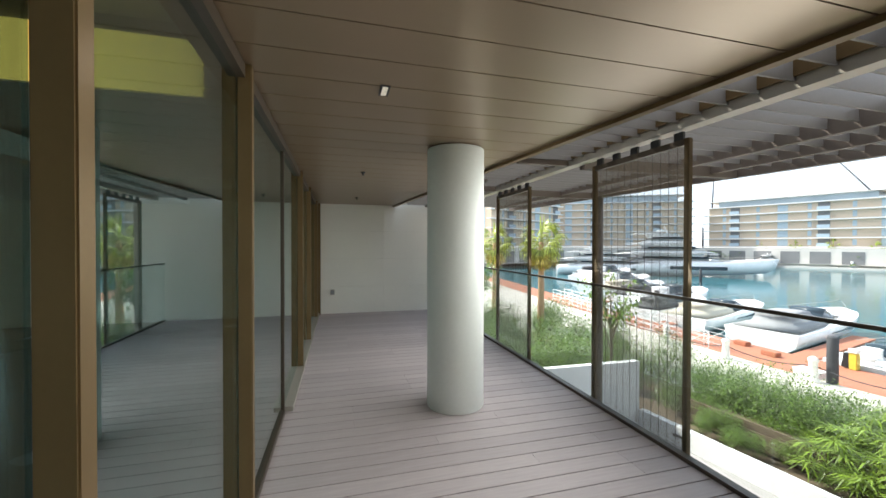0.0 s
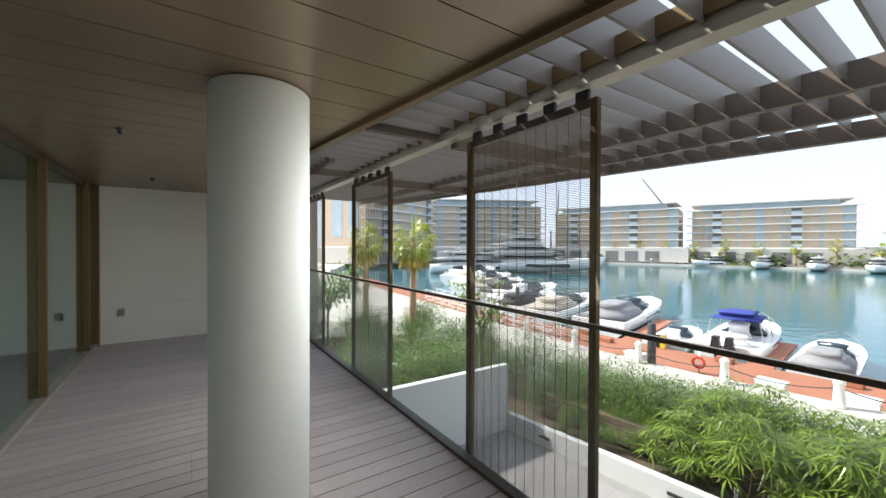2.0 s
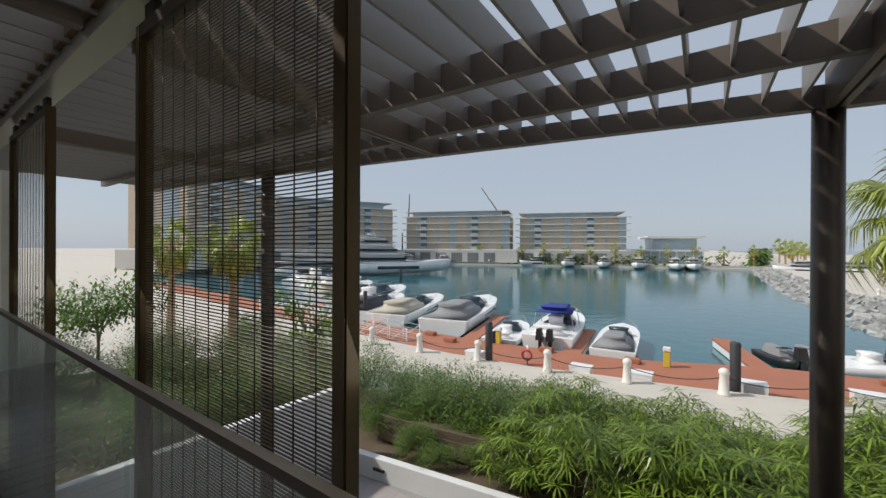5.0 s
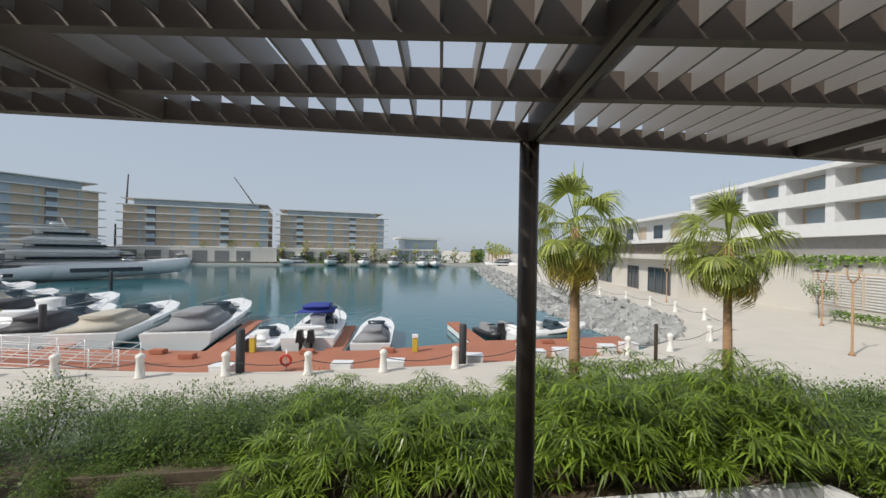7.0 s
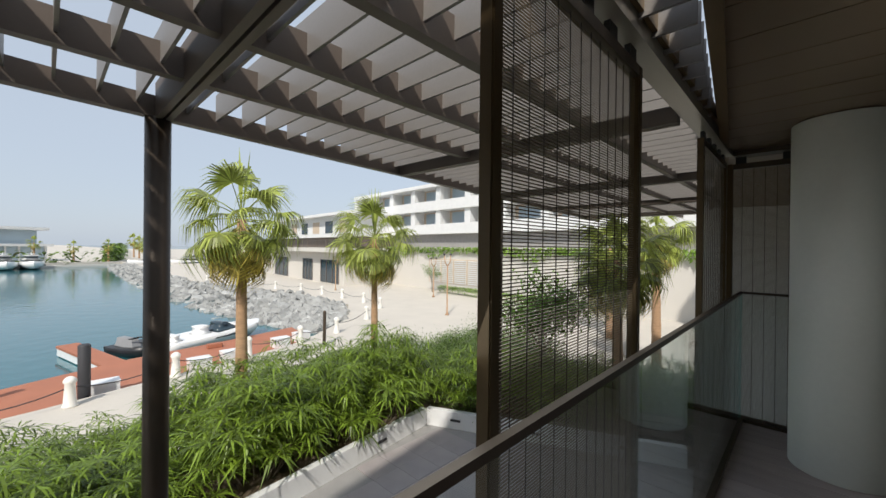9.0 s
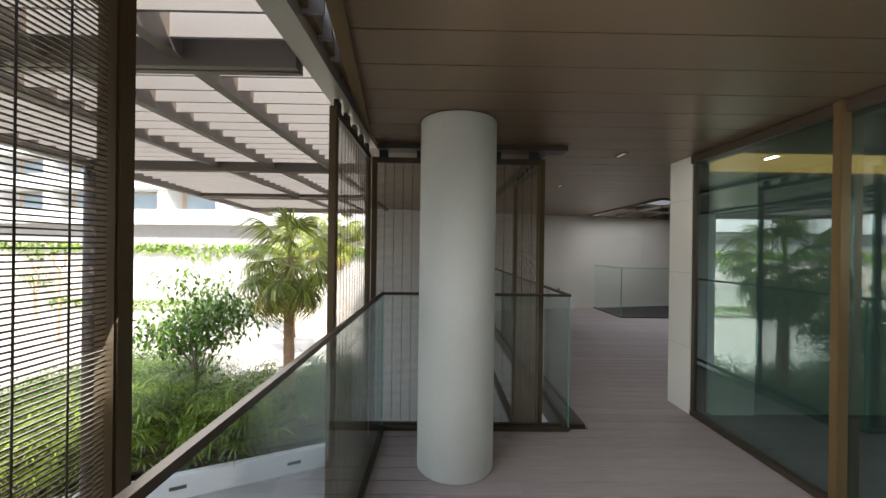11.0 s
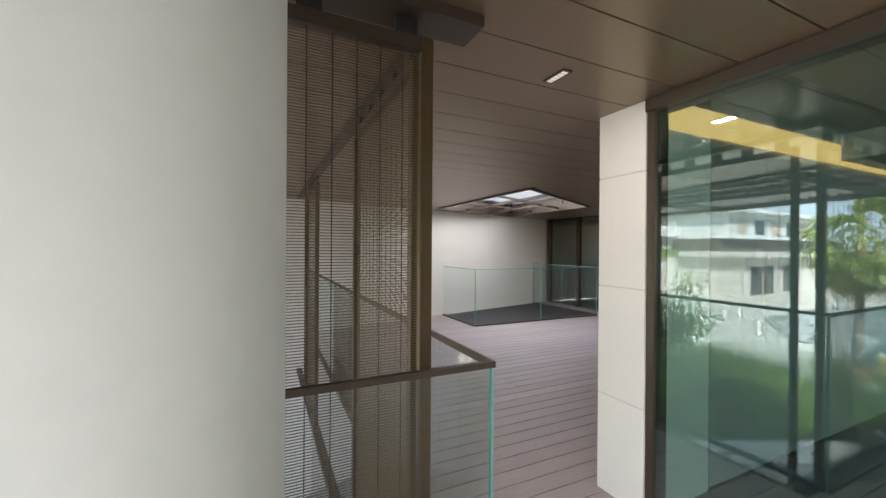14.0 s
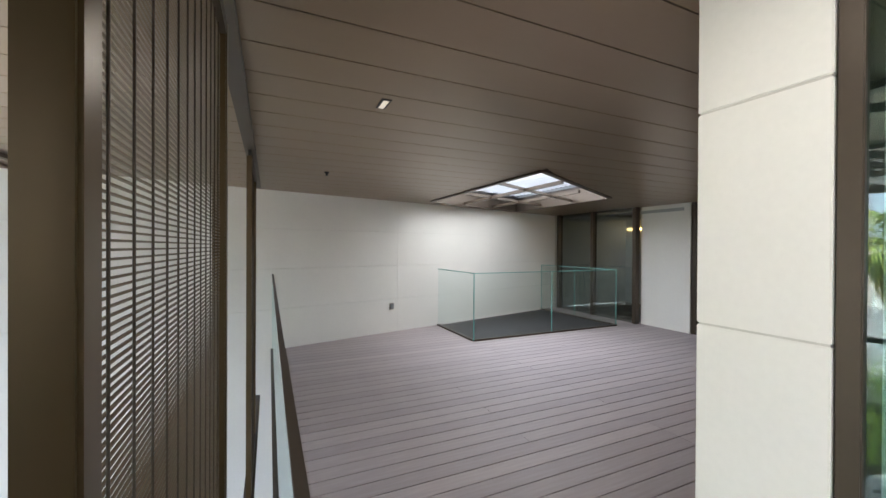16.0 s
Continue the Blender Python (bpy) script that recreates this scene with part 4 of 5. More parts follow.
for (xa, ya), (xb, yb) in zip(BOLL[:-1], BOLL[1:]):
    bm = bmesh.new()
    rings = []
    for k in range(9):
        t = k / 8
        rings.append(((xa + (xb - xa) * t, ya + (yb - ya) * t, Z_P + 0.62 - 0.9 * t * (1 - t)), 0.018))
    bm_tube(bm, rings, 5)
    tagged(part("chain", bm, M_PILE), "sagging chain between two stone bollards", "chain", "bollard chains")
for x, y, h in ((18.25, 10.03, 1.75), (20.04, 0.86, 1.75), (24.0, 24.0, 1.7), (47, 40, 2.0)):
    bm = bmesh.new()
    bm_tube(bm, [((x, y, -5.5), 0.17), ((x, y, Z_P + h - 0.05), 0.17), ((x, y, Z_P + h), 0.14)], 18)
    tagged(part("mooring_post", bm, M_PILE), "tall dark round mooring pile", "pile", "mooring piles")
bm = bmesh.new()
bm_tube(bm, [((20.6, -8.3, Z_P - 0.1), 0.085), ((20.6, -8.3, Z_P + 1.75), 0.085), ((20.6, -8.3, Z_P + 1.8), 0.06)], 14)
tagged(part("promenade_post", bm, M_BRONZE_DARK), "slim rusty brown steel post on the promenade", "post")
for x, y in ((18.55, 10.9), (19.1, 6.1), (19.6, 3.9), (20.7, 0.3), (21.6, -2.9), (22.0, -4.3), (22.9, -7.0), (23.4, -8.4)):
    bm = bmesh.new()
    bm_box(bm, x - 0.28, y - 0.42, Z_D, x + 0.28, y + 0.42, Z_D + 0.42)
    bm_box(bm, x - 0.30, y - 0.44, Z_D + 0.42, x + 0.30, y + 0.44, Z_D + 0.47)
    tagged(part("dock_box", bm, M_PLASTIC_W), "white plastic storage box on the dock", "box", "dock boxes")
for x, y in ((20.9, 13.9), (22.0, 8.6), (22.5, 4.6), (21.6, 15.8), (25.0, -4.4)):
    tagged(box("dock_cleat_box", x - 0.2, y - 0.35, Z_D, x + 0.2, y + 0.35, Z_D + 0.22, M_DOCK, bevel=0.03), "low red-brown timber fender block on the dock", "block", "dock blocks")
for x, y in ((22.7, 3.2), (22.1, 11.4), (25.7, -6.0)):
    root = empty("service_pedestal", "yellow marina service pedestal on the dock", "pedestal", "service pedestals", at=(x, y, Z_D))
    box("body", -0.12, -0.14, 0, 0.12, 0.14, 0.7, M_YELLOW, root, bevel=0.02)
    box("head", -0.14, -0.16, 0.72, 0.14, 0.16, 0.9, M_PLASTIC_W, root, "pale sloped head", bevel=0.02)
ring_root = empty("life_ring_stand", "red life ring on a short post by the dock", "life ring", at=(19.3, 8.6, Z_D))
bm = bmesh.new()
rings = [((0, 0.22 * math.cos(2 * math.pi * k / 20), 0.45 + 0.22 * math.sin(2 * math.pi * k / 20)), 0.055) for k in range(21)]
bm_tube(bm, rings, 8, False)
part("ring", bm, M_RED, ring_root)
bm = bmesh.new()
bm_tube(bm, [((0.08, 0, 0), 0.04), ((0.08, 0, 0.9), 0.04)], 8)
part("post", bm, M_PLASTIC_W, ring_root)
for x, y, h in ((22.3, -19.5, 4.6), (30.6, -26.3, 4.0), (42.7, -22.0, 3.9)):
    root = empty("street_lamp", "slim brown promenade lamp post with a forked top", "street lamp", "promenade lamps", at=(x, y, Z_P))
    bm = bmesh.new()
    bm_tube(bm, [((0, 0, 0), 0.17), ((0, 0, 0.14), 0.09), ((0, 0, 0.3), 0.055), ((0, 0, h - 0.8), 0.05)], 10)
    part("pole", bm, M_TRUNK, root)
    for s in (-1, 1):
        bm = bmesh.new()
        bm_tube(bm, [((0, 0, h - 0.85), 0.045), ((0.1 * s, 0.16 * s, h - 0.6), 0.04), ((0.14 * s, 0.22 * s, h), 0.04)], 8)
        part("fork_arm", bm, M_TRUNK, root)
        box("lamp_head", 0.14 * s - 0.07, 0.22 * s - 0.07, h - 0.02, 0.14 * s + 0.07, 0.22 * s + 0.07, h + 0.1, M_PILE, root)


# ---- boats ----
def hull(L, W, H, bow=0.55):
    """A planing hull from stern to bow: keel, chine and sheer, closed by a deck."""
    bm = bmesh.new()
    st = []
    for i in range(11):
        t = i / 10
        w = W / 2 * (1 if t < bow else math.sqrt(max(0.0, 1 - ((t - bow) / (1 - bow)) ** 2)) * 0.97 + 0.03)
        top = H * (0.85 + 0.35 * t * t)
        x = -L / 2 + L * t
        prof = [(x, -w, top), (x - 0.02 * L * t, -w * 0.93, H * 0.35 + 0.25 * H * t * t), (x - 0.06 * L * t, -w * 0.55, -0.1 + 0.3 * H * t * t), (x - 0.06 * L * t, w * 0.55, -0.1 + 0.3 * H * t * t), (x - 0.02 * L * t, w * 0.93, H * 0.35 + 0.25 * H * t * t), (x, w, top)]
        st.append([bm.verts.new(p) for p in prof])
    for a, b in zip(st[:-1], st[1:]):
        for k in range(6):
            f = bm.faces.new((a[k], b[k], b[(k + 1) % 6], a[(k + 1) % 6]))
            f.smooth = k != 5
    bm.faces.new(st[0])
    bm.faces.new(st[-1][::-1])
    return bm


def dome(bm, x0, x1, w, z0, z1, taper=0.72, rake=0.25, seg=6):
    """A rounded cabin or cover over a rectangle, sides leaning in."""
    L = x1 - x0
    lo = [(x0, -w), (x1, -w * 0.8), (x1, w * 0.8), (x0, w)]
    hi = [(x0 + L * rake * 0.4, -w * taper), (x1 - L * rake, -w * taper * 0.8), (x1 - L * rake, w * taper * 0.8), (x0 + L * rake * 0.4, w * taper)]
    before = set(bm.verts)
    a = [bm.verts.new((x, y, z0)) for x, y in lo]
    b = [bm.verts.new((x, y, z1)) for x, y in hi]
    c = bm.verts.new(((hi[0][0] + hi[1][0]) / 2, 0, z1 + 0.05 * w))
    for k in range(4):
        bm.faces.new((a[k], a[(k + 1) % 4], b[(k + 1) % 4], b[k]))
        bm.faces.new((b[k], b[(k + 1) % 4], c))
    bm.faces.new(a[::-1])
    keep = {v for v in a}
    if w > 0.3:
        bmesh.ops.subdivide_edges(bm, edges=list({e for v in b + [c] for e in v.link_edges}), cuts=2, use_grid_fill=True)
        for _ in range(2):
            vs = [v for v in bm.verts if v not in before and v not in keep and v.co.z > z0 + 0.02]
            bmesh.ops.smooth_vert(bm, verts=vs, factor=0.35, use_axis_x=True, use_axis_y=True, use_axis_z=True)
        for f in bm.faces:
            f.smooth = True


def bow_rail(root, L, W, H):
    bm = bmesh.new()
    pts = []
    for k in range(13):
        t = -1 + 2 * k / 12
        s = 1 - abs(t)
        pts.append(((L * (0.08 + 0.40 * s ** 0.7), W * 0.44 * t * (1 if abs(t) > 0.5 else 1.0), H * 1.02 + 0.45 + 0.2 * H * s), 0.018))
    bm_tube(bm, pts, 5)
    part("bow_rail", bm, M_TRACK, root)


def motor_boat(L, W, H, cover, label, covered=True, engines=0, bimini=None, windows=True):
    root = empty("motor_boat", label, "boat", "moored boats")
    part("hull", hull(L, W, H), M_PLASTIC_W, root)
    if windows:
        for s in (-1, 1):
            bm = bmesh.new()
            dome(bm, -L * 0.12, L * 0.24, 0.02, H * 0.62, H * 0.80, 1, 0.3)
            p = part("hull_window", bm, M_DARKGLASS, root, "dark hull window")
            p.location = (0, s * W * 0.478, 0)
    bm = bmesh.new()
    dome(bm, -L * 0.02, L * 0.42, W * 0.38, H * 0.93, H * 1.25, 0.6, 0.45)
    cabin = part("foredeck_cabin", bm, M_PLASTIC_W, root)
    if covered:
        bm = bmesh.new()
        dome(bm, -L * 0.47, L * 0.08, W * 0.47, H * 0.9, H * 1.5, 0.62, 0.34)
        part("canvas_cover", bm, cover, root)
        bm = bmesh.new()
        dome(bm, -L * 0.06, L * 0.25, W * 0.37, H * 0.95, H * 1.5, 0.8, 0.6)
        part("windshield", bm, M_DARKGLASS, cabin, "dark raked windshield")
    else:
        bm = bmesh.new()
        dome(bm, -L * 0.05, L * 0.24, W * 0.36, H * 0.95, H * 1.55, 0.8, 0.55)
        part("windshield", bm, M_DARKGLASS, cabin, "dark raked windshield")
        bm = bmesh.new()
        dome(bm, -L * 0.44, -L * 0.36, W * 0.40, H * 0.86, H * 1.25, 0.95, 0.05)
        part("stern_seat", bm, M_PLASTIC_W, root)
        bm = bmesh.new()
        dome(bm, -L * 0.2, -L * 0.06, W * 0.22, H * 0.86, H * 1.5, 0.9, 0.1)
        part("helm_console", bm, M_PLASTIC_W, root)
    if bimini:
        bm = bmesh.new()
        dome(bm, -L * 0.30, L * 0.04, W * 0.40, H * 1.72, H * 1.98, 0.86, 0.1)
        top = part("bimini_top", bm, bimini, root, "canvas sun top")
        for sx in (-0.27, 0.0):
            for s in (-1, 1):
                bm = bmesh.new()
                bm_tube(bm, [((L * sx, s * W * 0.43, H * 0.9), 0.025), ((L * sx, s * W * 0.36, H * 1.76), 0.02)], 6)
                part("top_pole", bm, M_TRACK, top)
    for k in range(engines):
        y = (k - (engines - 1) / 2) * 0.55
        bm = bmesh.new()
        dome(bm, -L * 0.5 - 0.55, -L * 0.5 - 0.05, 0.2, H * 0.75, H * 0.75 + 0.62, 0.75, 0.2)
        bm_box(bm, -L * 0.5 - 0.38, -0.07, -0.3, -L * 0.5 - 0.15, 0.07, H * 0.78)
        p = part("outboard_motor", bm, M_BLACK, root, "black outboard motor")
        p.location = (0, y, 0)
    bow_rail(root, L, W, H)
    return root


def yacht(L, W, H, tiers, label):
    root = empty("yacht", label, "yacht", "moored yachts")
    part("hull", hull(L, W, H, 0.5), M_PLASTIC_W, root)
    for s in (-1, 1):
        p = box("hull_window", -L * 0.12, -0.02, H * 0.45, L * 0.2, 0.02, H * 0.68, M_DARKGLASS, root, "dark hull window", bevel=0.01)
        p.location = (0, s * W * 0.487, 0)
    z, x0, x1, w = H * 0.9, -L * 0.42, L * 0.26, W * 0.42
    for k in range(tiers):
        h = L * 0.058
        bm = bmesh.new()
        dome(bm, x0, x1, w, z, z + h, 0.9, 0.22)
        house = part("deckhouse", bm, M_PLASTIC_W, root)
        bm = bmesh.new()
        dome(bm, x0 + L * 0.04, x1 - L * 0.005, w * 1.01, z + h * 0.46, z + h * 0.68, 0.95, 0.16)
        part("window_band", bm, M_DARKGLASS, house, "dark wraparound windows")
        bm = bmesh.new()
        dome(bm, x0 - L * 0.05, x1 - L * 0.1, w * 1.08, z + h, z + h * 1.14, 0.96, 0.08)
        part("roof_deck", bm, M_PLASTIC_W, root)
        z += h * 1.15
        x0, x1, w = x0 + L * 0.06, x1 - L * 0.11, w * 0.86
    bm = bmesh.new()
    bm_tube(bm, [((x0 + L * 0.12, 0, z), 0.12), ((x0 + L * 0.10, 0, z + L * 0.05), 0.05)], 8)
    bm_box(bm, x0 + L * 0.06, -W * 0.2, z + L * 0.018, x0 + L * 0.1, W * 0.2, z + L * 0.024)
    part("radar_mast", bm, M_PLASTIC_W, root)
    bow_rail(root, L, W, H)
    return root


def put(ob, x, y, heading):
    ob.matrix_basis = pose(x, y, Z_W, 0, 0, heading)
    return ob


put(motor_boat(7.6, 2.8, 1.25, M_GREYCAN, "white sport boat with blue sun top and two outboards", False, 2, M_NAVY), 26.9, 9.4, 6)
put(motor_boat(6.6, 2.2, 0.9, M_GREYCAN, "small white boat under a fitted dark grey cover"), 26.6, 5.9, 4)
put(motor_boat(11.5, 3.5, 1.35, M_GREYCAN, "white cabin cruiser with grey canvas cockpit cover", True, 0), 29.0, 17.4, 12)
put(motor_boat(11.0, 3.4, 1.2, M_BEIGECAN, "cabin cruiser wrapped in a beige canvas cover", True, 0), 28.6, 22.6, 14)
put(motor_boat(5.0, 2.1, 0.8, M_PLASTIC_W, "small white tender with a covered outboard", False, 1), 25.0, 12.0, 8)
rb = put(motor_boat(6.4, 2.3, 0.8, M_GREYCAN, "white runabout moored at the dock end", False, 1), 28.6, -5.4, -70)
base = put(motor_boat(12.5, 3.7, 1.45, M_GREYCAN, "white sports cruiser with dark raked windows", False, 0), 30.5, 29.0, 18)
base2 = put(motor_boat(12.0, 3.6, 1.4, M_BEIGECAN, "white cruiser with a beige canvas cockpit cover"), 33.2, 36.5, 20)
base3 = put(motor_boat(10.5, 3.2, 1.3, M_PILE, "cruiser under a dark canvas cover"), 31.6, 32.6, 18)
for src, x, y, hd, s in ((base, 36, 42, 22, 1.1), (base3, 27.6, 26.0, 16, 0.9), (base, 41, 51, 28, 1.25), (base2, 38.6, 46.5, 25, 1.0), (base3, 45, 58, 30, 1.2)):
    copy_thing(src, pose(x, y, Z_W, 0, 0, hd)).scale = (s, s, s)
put(yacht(29, 6.4, 2.9, 3, "large white three-deck motor yacht with dark windows"), 67, 60, -37)
put(yacht(21, 5.2, 2.2, 2, "dark-windowed two-deck motor yacht"), 54, 66, -30)
far_yacht = put(yacht(13, 4.2, 1.7, 2, "white flybridge yacht moored across the marina"), 130, 66, 192)
for x, y, hd in ((131, 38.5, 185), (132, 27.8, 188), (132, 17.7, 183), (132.5, 8.1, 187), (133.5, 3.8, 184), (131.5, -18.4, 120), (131, -27, 110), (130, 50, 150), (108, 88, 215), (116, 79, 210)):
    copy_thing(far_yacht, pose(x, y, Z_W, 0, 0, hd))
for x, y in ((28.4, -1.4), (28.9, -2.7)):
    root = empty("jet_ski", "dark jet ski floating beside the pier", "jet ski", "jet skis")
    root.matrix_basis = pose(x, y, Z_W, 0, 0, 200)
    part("hull", hull(2.9, 1.1, 0.55), M_BLACK, root)
    bm = bmesh.new()
    dome(bm, -1.0, 0.55, 0.26, 0.5, 0.95, 0.7, 0.15)
    part("seat", bm, M_GREYCAN, root)
    bm = bmesh.new()
    bm_tube(bm, [((0.45, -0.35, 1.0), 0.03), ((0.5, 0, 1.02), 0.05), ((0.45, 0.35, 1.0), 0.03)], 6)
    part("handlebar", bm, M_BLACK, root)

# ---- rock revetment ----
rock_meshes = []
for s in range(5):
    r = random.Random(50 + s)
    bm = bmesh.new()
    bmesh.ops.create_icosphere(bm, subdivisions=1, radius=1.0)
    for v in bm.verts:
        v.co *= r.uniform(0.7, 1.15)
        v.co.z *= 0.7
    rock_meshes.append(finish("rock", bm, M_ROCK))
revet = empty("rock_revetment", "sloping bank of grey quarried rocks at the water edge", "rocks", "", "structure")
r = random.Random(21)
LINE = [(27.0, -10.6), (35, -9.2), (45, -7.6), (65, -7.4), (94, -7.7), (140, -10)]
TOP = [(26.2, -12.9), (32, -16.6), (43, -17.2), (64, -12.8), (94, -13.0), (140, -14.2)]
for i in range(300):
    k = min(4, int(5 * r.random() ** 1.8))
    t, w = r.random(), r.random()
    a = Vector((*LINE[k], Z_W - 0.2)).lerp(Vector((*LINE[k + 1], Z_W - 0.2)), t)
    b = Vector((*TOP[k], Z_P - 0.1)).lerp(Vector((*TOP[k + 1], Z_P - 0.1)), t)
    p = a.lerp(b, w)
    o = new("rock", rock_meshes[i % 5])
    o.parent = revet
    s = r.uniform(0.38, 0.75) * (1.0 if k < 2 else 1.3)
    o.matrix_basis = Matrix.Translation(p) @ Euler((r.uniform(-0.5, 0.5), r.uniform(-0.5, 0.5), r.uniform(0, 6))).to_matrix().to_4x4() @ Matrix.Diagonal((s, s * r.uniform(0.7, 1), s * 0.75, 1))
bm = bmesh.new()
for i in range(1500):
    k = min(4, int(5 * r.random() ** 1.3))
    t, w = r.random(), r.random()
    a = Vector((*LINE[k], Z_W - 0.25)).lerp(Vector((*LINE[k + 1], Z_W - 0.25)), t)
    b = Vector((*TOP[k], Z_P - 0.15)).lerp(Vector((*TOP[k + 1], Z_P - 0.15)), t)
    p = a.lerp(b, w)
    s = r.uniform(0.25, 0.55)
    m = Matrix.Translation(p) @ Euler((r.random(), r.random(), r.uniform(0, 6))).to_matrix().to_4x4()
    bm_box(bm, -s, -s * 0.7, -s * 0.4, s, s * 0.7, s * 0.45, m)
g = part("rock_fill", bm, M_ROCK, revet)
g["kind"] = "stuff"
# dark bank under the rocks stands in for the shade in their gaps
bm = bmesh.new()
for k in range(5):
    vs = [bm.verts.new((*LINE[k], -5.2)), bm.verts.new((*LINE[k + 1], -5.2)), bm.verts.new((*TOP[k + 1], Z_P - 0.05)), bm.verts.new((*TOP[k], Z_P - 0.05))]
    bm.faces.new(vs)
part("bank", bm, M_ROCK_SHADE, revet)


# ---- buildings across the water ----
def far_building(a, b, z0, z1, floors, bays, seed, depth=16.0):
    root = empty("apartment_building", "tan and blue-glass waterfront apartment block with white slabs", "building", "far apartment blocks")
    d = Vector((b[0] - a[0], b[1] - a[1], 0))
    L = d.length
    root.matrix_basis = Matrix.Translation((a[0], a[1], z0)) @ Matrix.Rotation(math.atan2(d.y, d.x), 4, "Z")
    H = z1 - z0
    r = random.Random(seed)
    box("wall", 0, 0, 0, L, depth, H * 0.86, M_FACADE_TAN, root)
    box("penthouse", L * 0.06, 1.0, H * 0.86, L * 0.92, depth, H * 0.985, M_FACADE_GLASS, root, "blue glass top storey")
    box("roof", -0.01 * L, -0.6, H * 0.985, L * 0.99, depth, H, M_FACADE_PALE, root)
    fh = H * 0.86 / floors
    for k in range(floors + 1):
        box("floor_slab", -1.4, -1.0, k * fh - 0.14, L + 1.4, 0.5, k * fh + 0.14, M_WHITE, root)
    w = L / bays
    bm = bmesh.new()
    bm_box(bm, w * 0.1, -0.08, 0.3, w * 0.9, 0.05, fh - 0.3)
    strip = finish("window", bm, M_FACADE_GLASS)
    bm = bmesh.new()
    bm_box(bm, w * 0.36, -0.06, 0.5, w * 0.64, 0.05, fh - 0.4)
    small = finish("window", bm, M_FACADE_GLASS)
    # flat grey panel stands in for the shade inside a recessed loggia
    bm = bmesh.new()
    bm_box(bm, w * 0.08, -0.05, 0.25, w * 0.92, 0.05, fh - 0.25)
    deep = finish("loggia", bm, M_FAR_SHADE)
    bm = bmesh.new()
    bm_box(bm, w * 0.06, -0.9, 0.2, w * 0.94, -0.82, 1.1)
    guard = finish("balcony_guard", bm, M_FACADE_GLASS)
    shift = r.randrange(7)
    for i in range(bays):
        kind = "gtwdtwt"[(i + shift) % 7]
        for k in range(floors):
            for me in {"g": (strip,), "w": (small,), "d": (deep, guard), "t": ()}[kind]:
                o = new("balcony_guard" if me is guard else "loggia" if me is deep else "window", me)
                o.parent = root
                o.location = (i * w, 0, k * fh)
    for s in range(2):
        box("side_window", -0.06, depth * (0.15 + 0.4 * s), fh, 0.0, depth * (0.4 + 0.4 * s), H * 0.8, M_FACADE_GLASS, root)
    box("podium", -3, -4, -4.6, L + 3, depth, -0.3, M_FACADE_PALE, root)
    # flat grey panels painted as the shade behind the podium's openings
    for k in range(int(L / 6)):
        box("podium_shade", 1 + k * 6, -4.06, -4.4, 5 + k * 6, -3.9, -1.2, M_FAR_SHADE, root)


far_building((41, 97.7), (70, 110.7), 1.2, 19.3, 6, 10, 1)
far_building((73, 117), (110, 98), 1.2, 18.2, 6, 15, 2)
far_building((117, 97), (130, 59.5), 1.2, 15.5, 5, 14, 3)
far_building((133.5, 57), (145, 23.2), 1.2, 14.4, 5, 14, 4)
pav = empty("pavilion", "small white glazed waterfront pavilion with overhanging roofs", "building", at=(159, 10.7, -3.4))
pav.rotation_euler = (0, 0, radians(-70))
box("base", -10, 0, 0, 10, 12, 4.2, M_FACADE_GLASS, pav)
box("terrace_slab", -13, -1.5, 4.2, 11, 12, 4.9, M_WHITE, pav)
box("upper_glazing", -6, 0.5, 4.9, 8, 11, 8.8, M_FACADE_GLASS, pav)
box("roof", -8, -1.5, 8.8, 10, 13, 9.6, M_WHITE, pav)
for k in range(8):
    box("column", -9.5 + k * 2.7, -0.4, 0, -9.1 + k * 2.7, 0, 4.2, M_WHITE, pav)
for (x, y, hgt, lean) in ((126, 60, 22, 16), (102, 92, 18, -6)):
    root = empty("crane", "slim dark construction crane behind the blocks", "crane", "cranes", at=(x + 16, y + 8, -3.4))
    for nm, a, b, rr in (("mast", (0, 0, 0), (0, 0, 11), 0.35), ("jib", (0, -3, 13), (0, lean * 0.6, hgt + 8), 0.28)):
        bm = bmesh.new()
        bm_tube(bm, [(a, rr), (b, rr * 0.6)], 6)
        part(nm, bm, M_PILE, root)
# far greenery and quay walls
far_green = bmesh.new()
r = random.Random(77)
for i in range(3000):
    t = r.random()
    p = Vector((150, -12)).lerp(Vector((420, -45)), t ** 2) if r.random() < 0.6 else Vector((119, 85)).lerp(Vector((146, -12)), t) if r.random() < 0.65 else Vector((72, 119)).lerp(Vector((119, 85)), t)
    s = r.uniform(0.5, 1.3)
    c = Vector((p.x + r.uniform(0.5, 4), p.y + r.uniform(-2, 2), -3.3 + r.random() ** 1.5 * 5.0 * (1.0 if p.x > 147 else 0.6)))
    leaf(far_green, c, Vector((r.uniform(-1, 1), r.uniform(-1, 1), r.uniform(-0.4, 1))), s * 1.6, s * 1.1, 0.5)
g = tagged(part("far_greenery", far_green, M_LEAF_SHRUB), "dark green hedge and trees on the far quay", "greenery", "", "stuff")
for k in range(14):
    t = k / 13
    x, y = 120 + 27 * t, 84 - 95 * t
    palm(x + 1.5, y, -3.4, 0.8 + (k % 3) * 0.5, 0.2, 1.3, 10, "small palm on the far quay")
for k in range(10):
    palm(165 + 14 * k, -22 - 3.2 * k + (k % 3) * 3, -3.4, 1.4 + (k % 3), 0.25, 2.0, 10, "small palm on the far shore")
quay = empty("far_pontoon", "low pale pontoon along the far quay", "dock", "", "structure")
bm = bmesh.new()
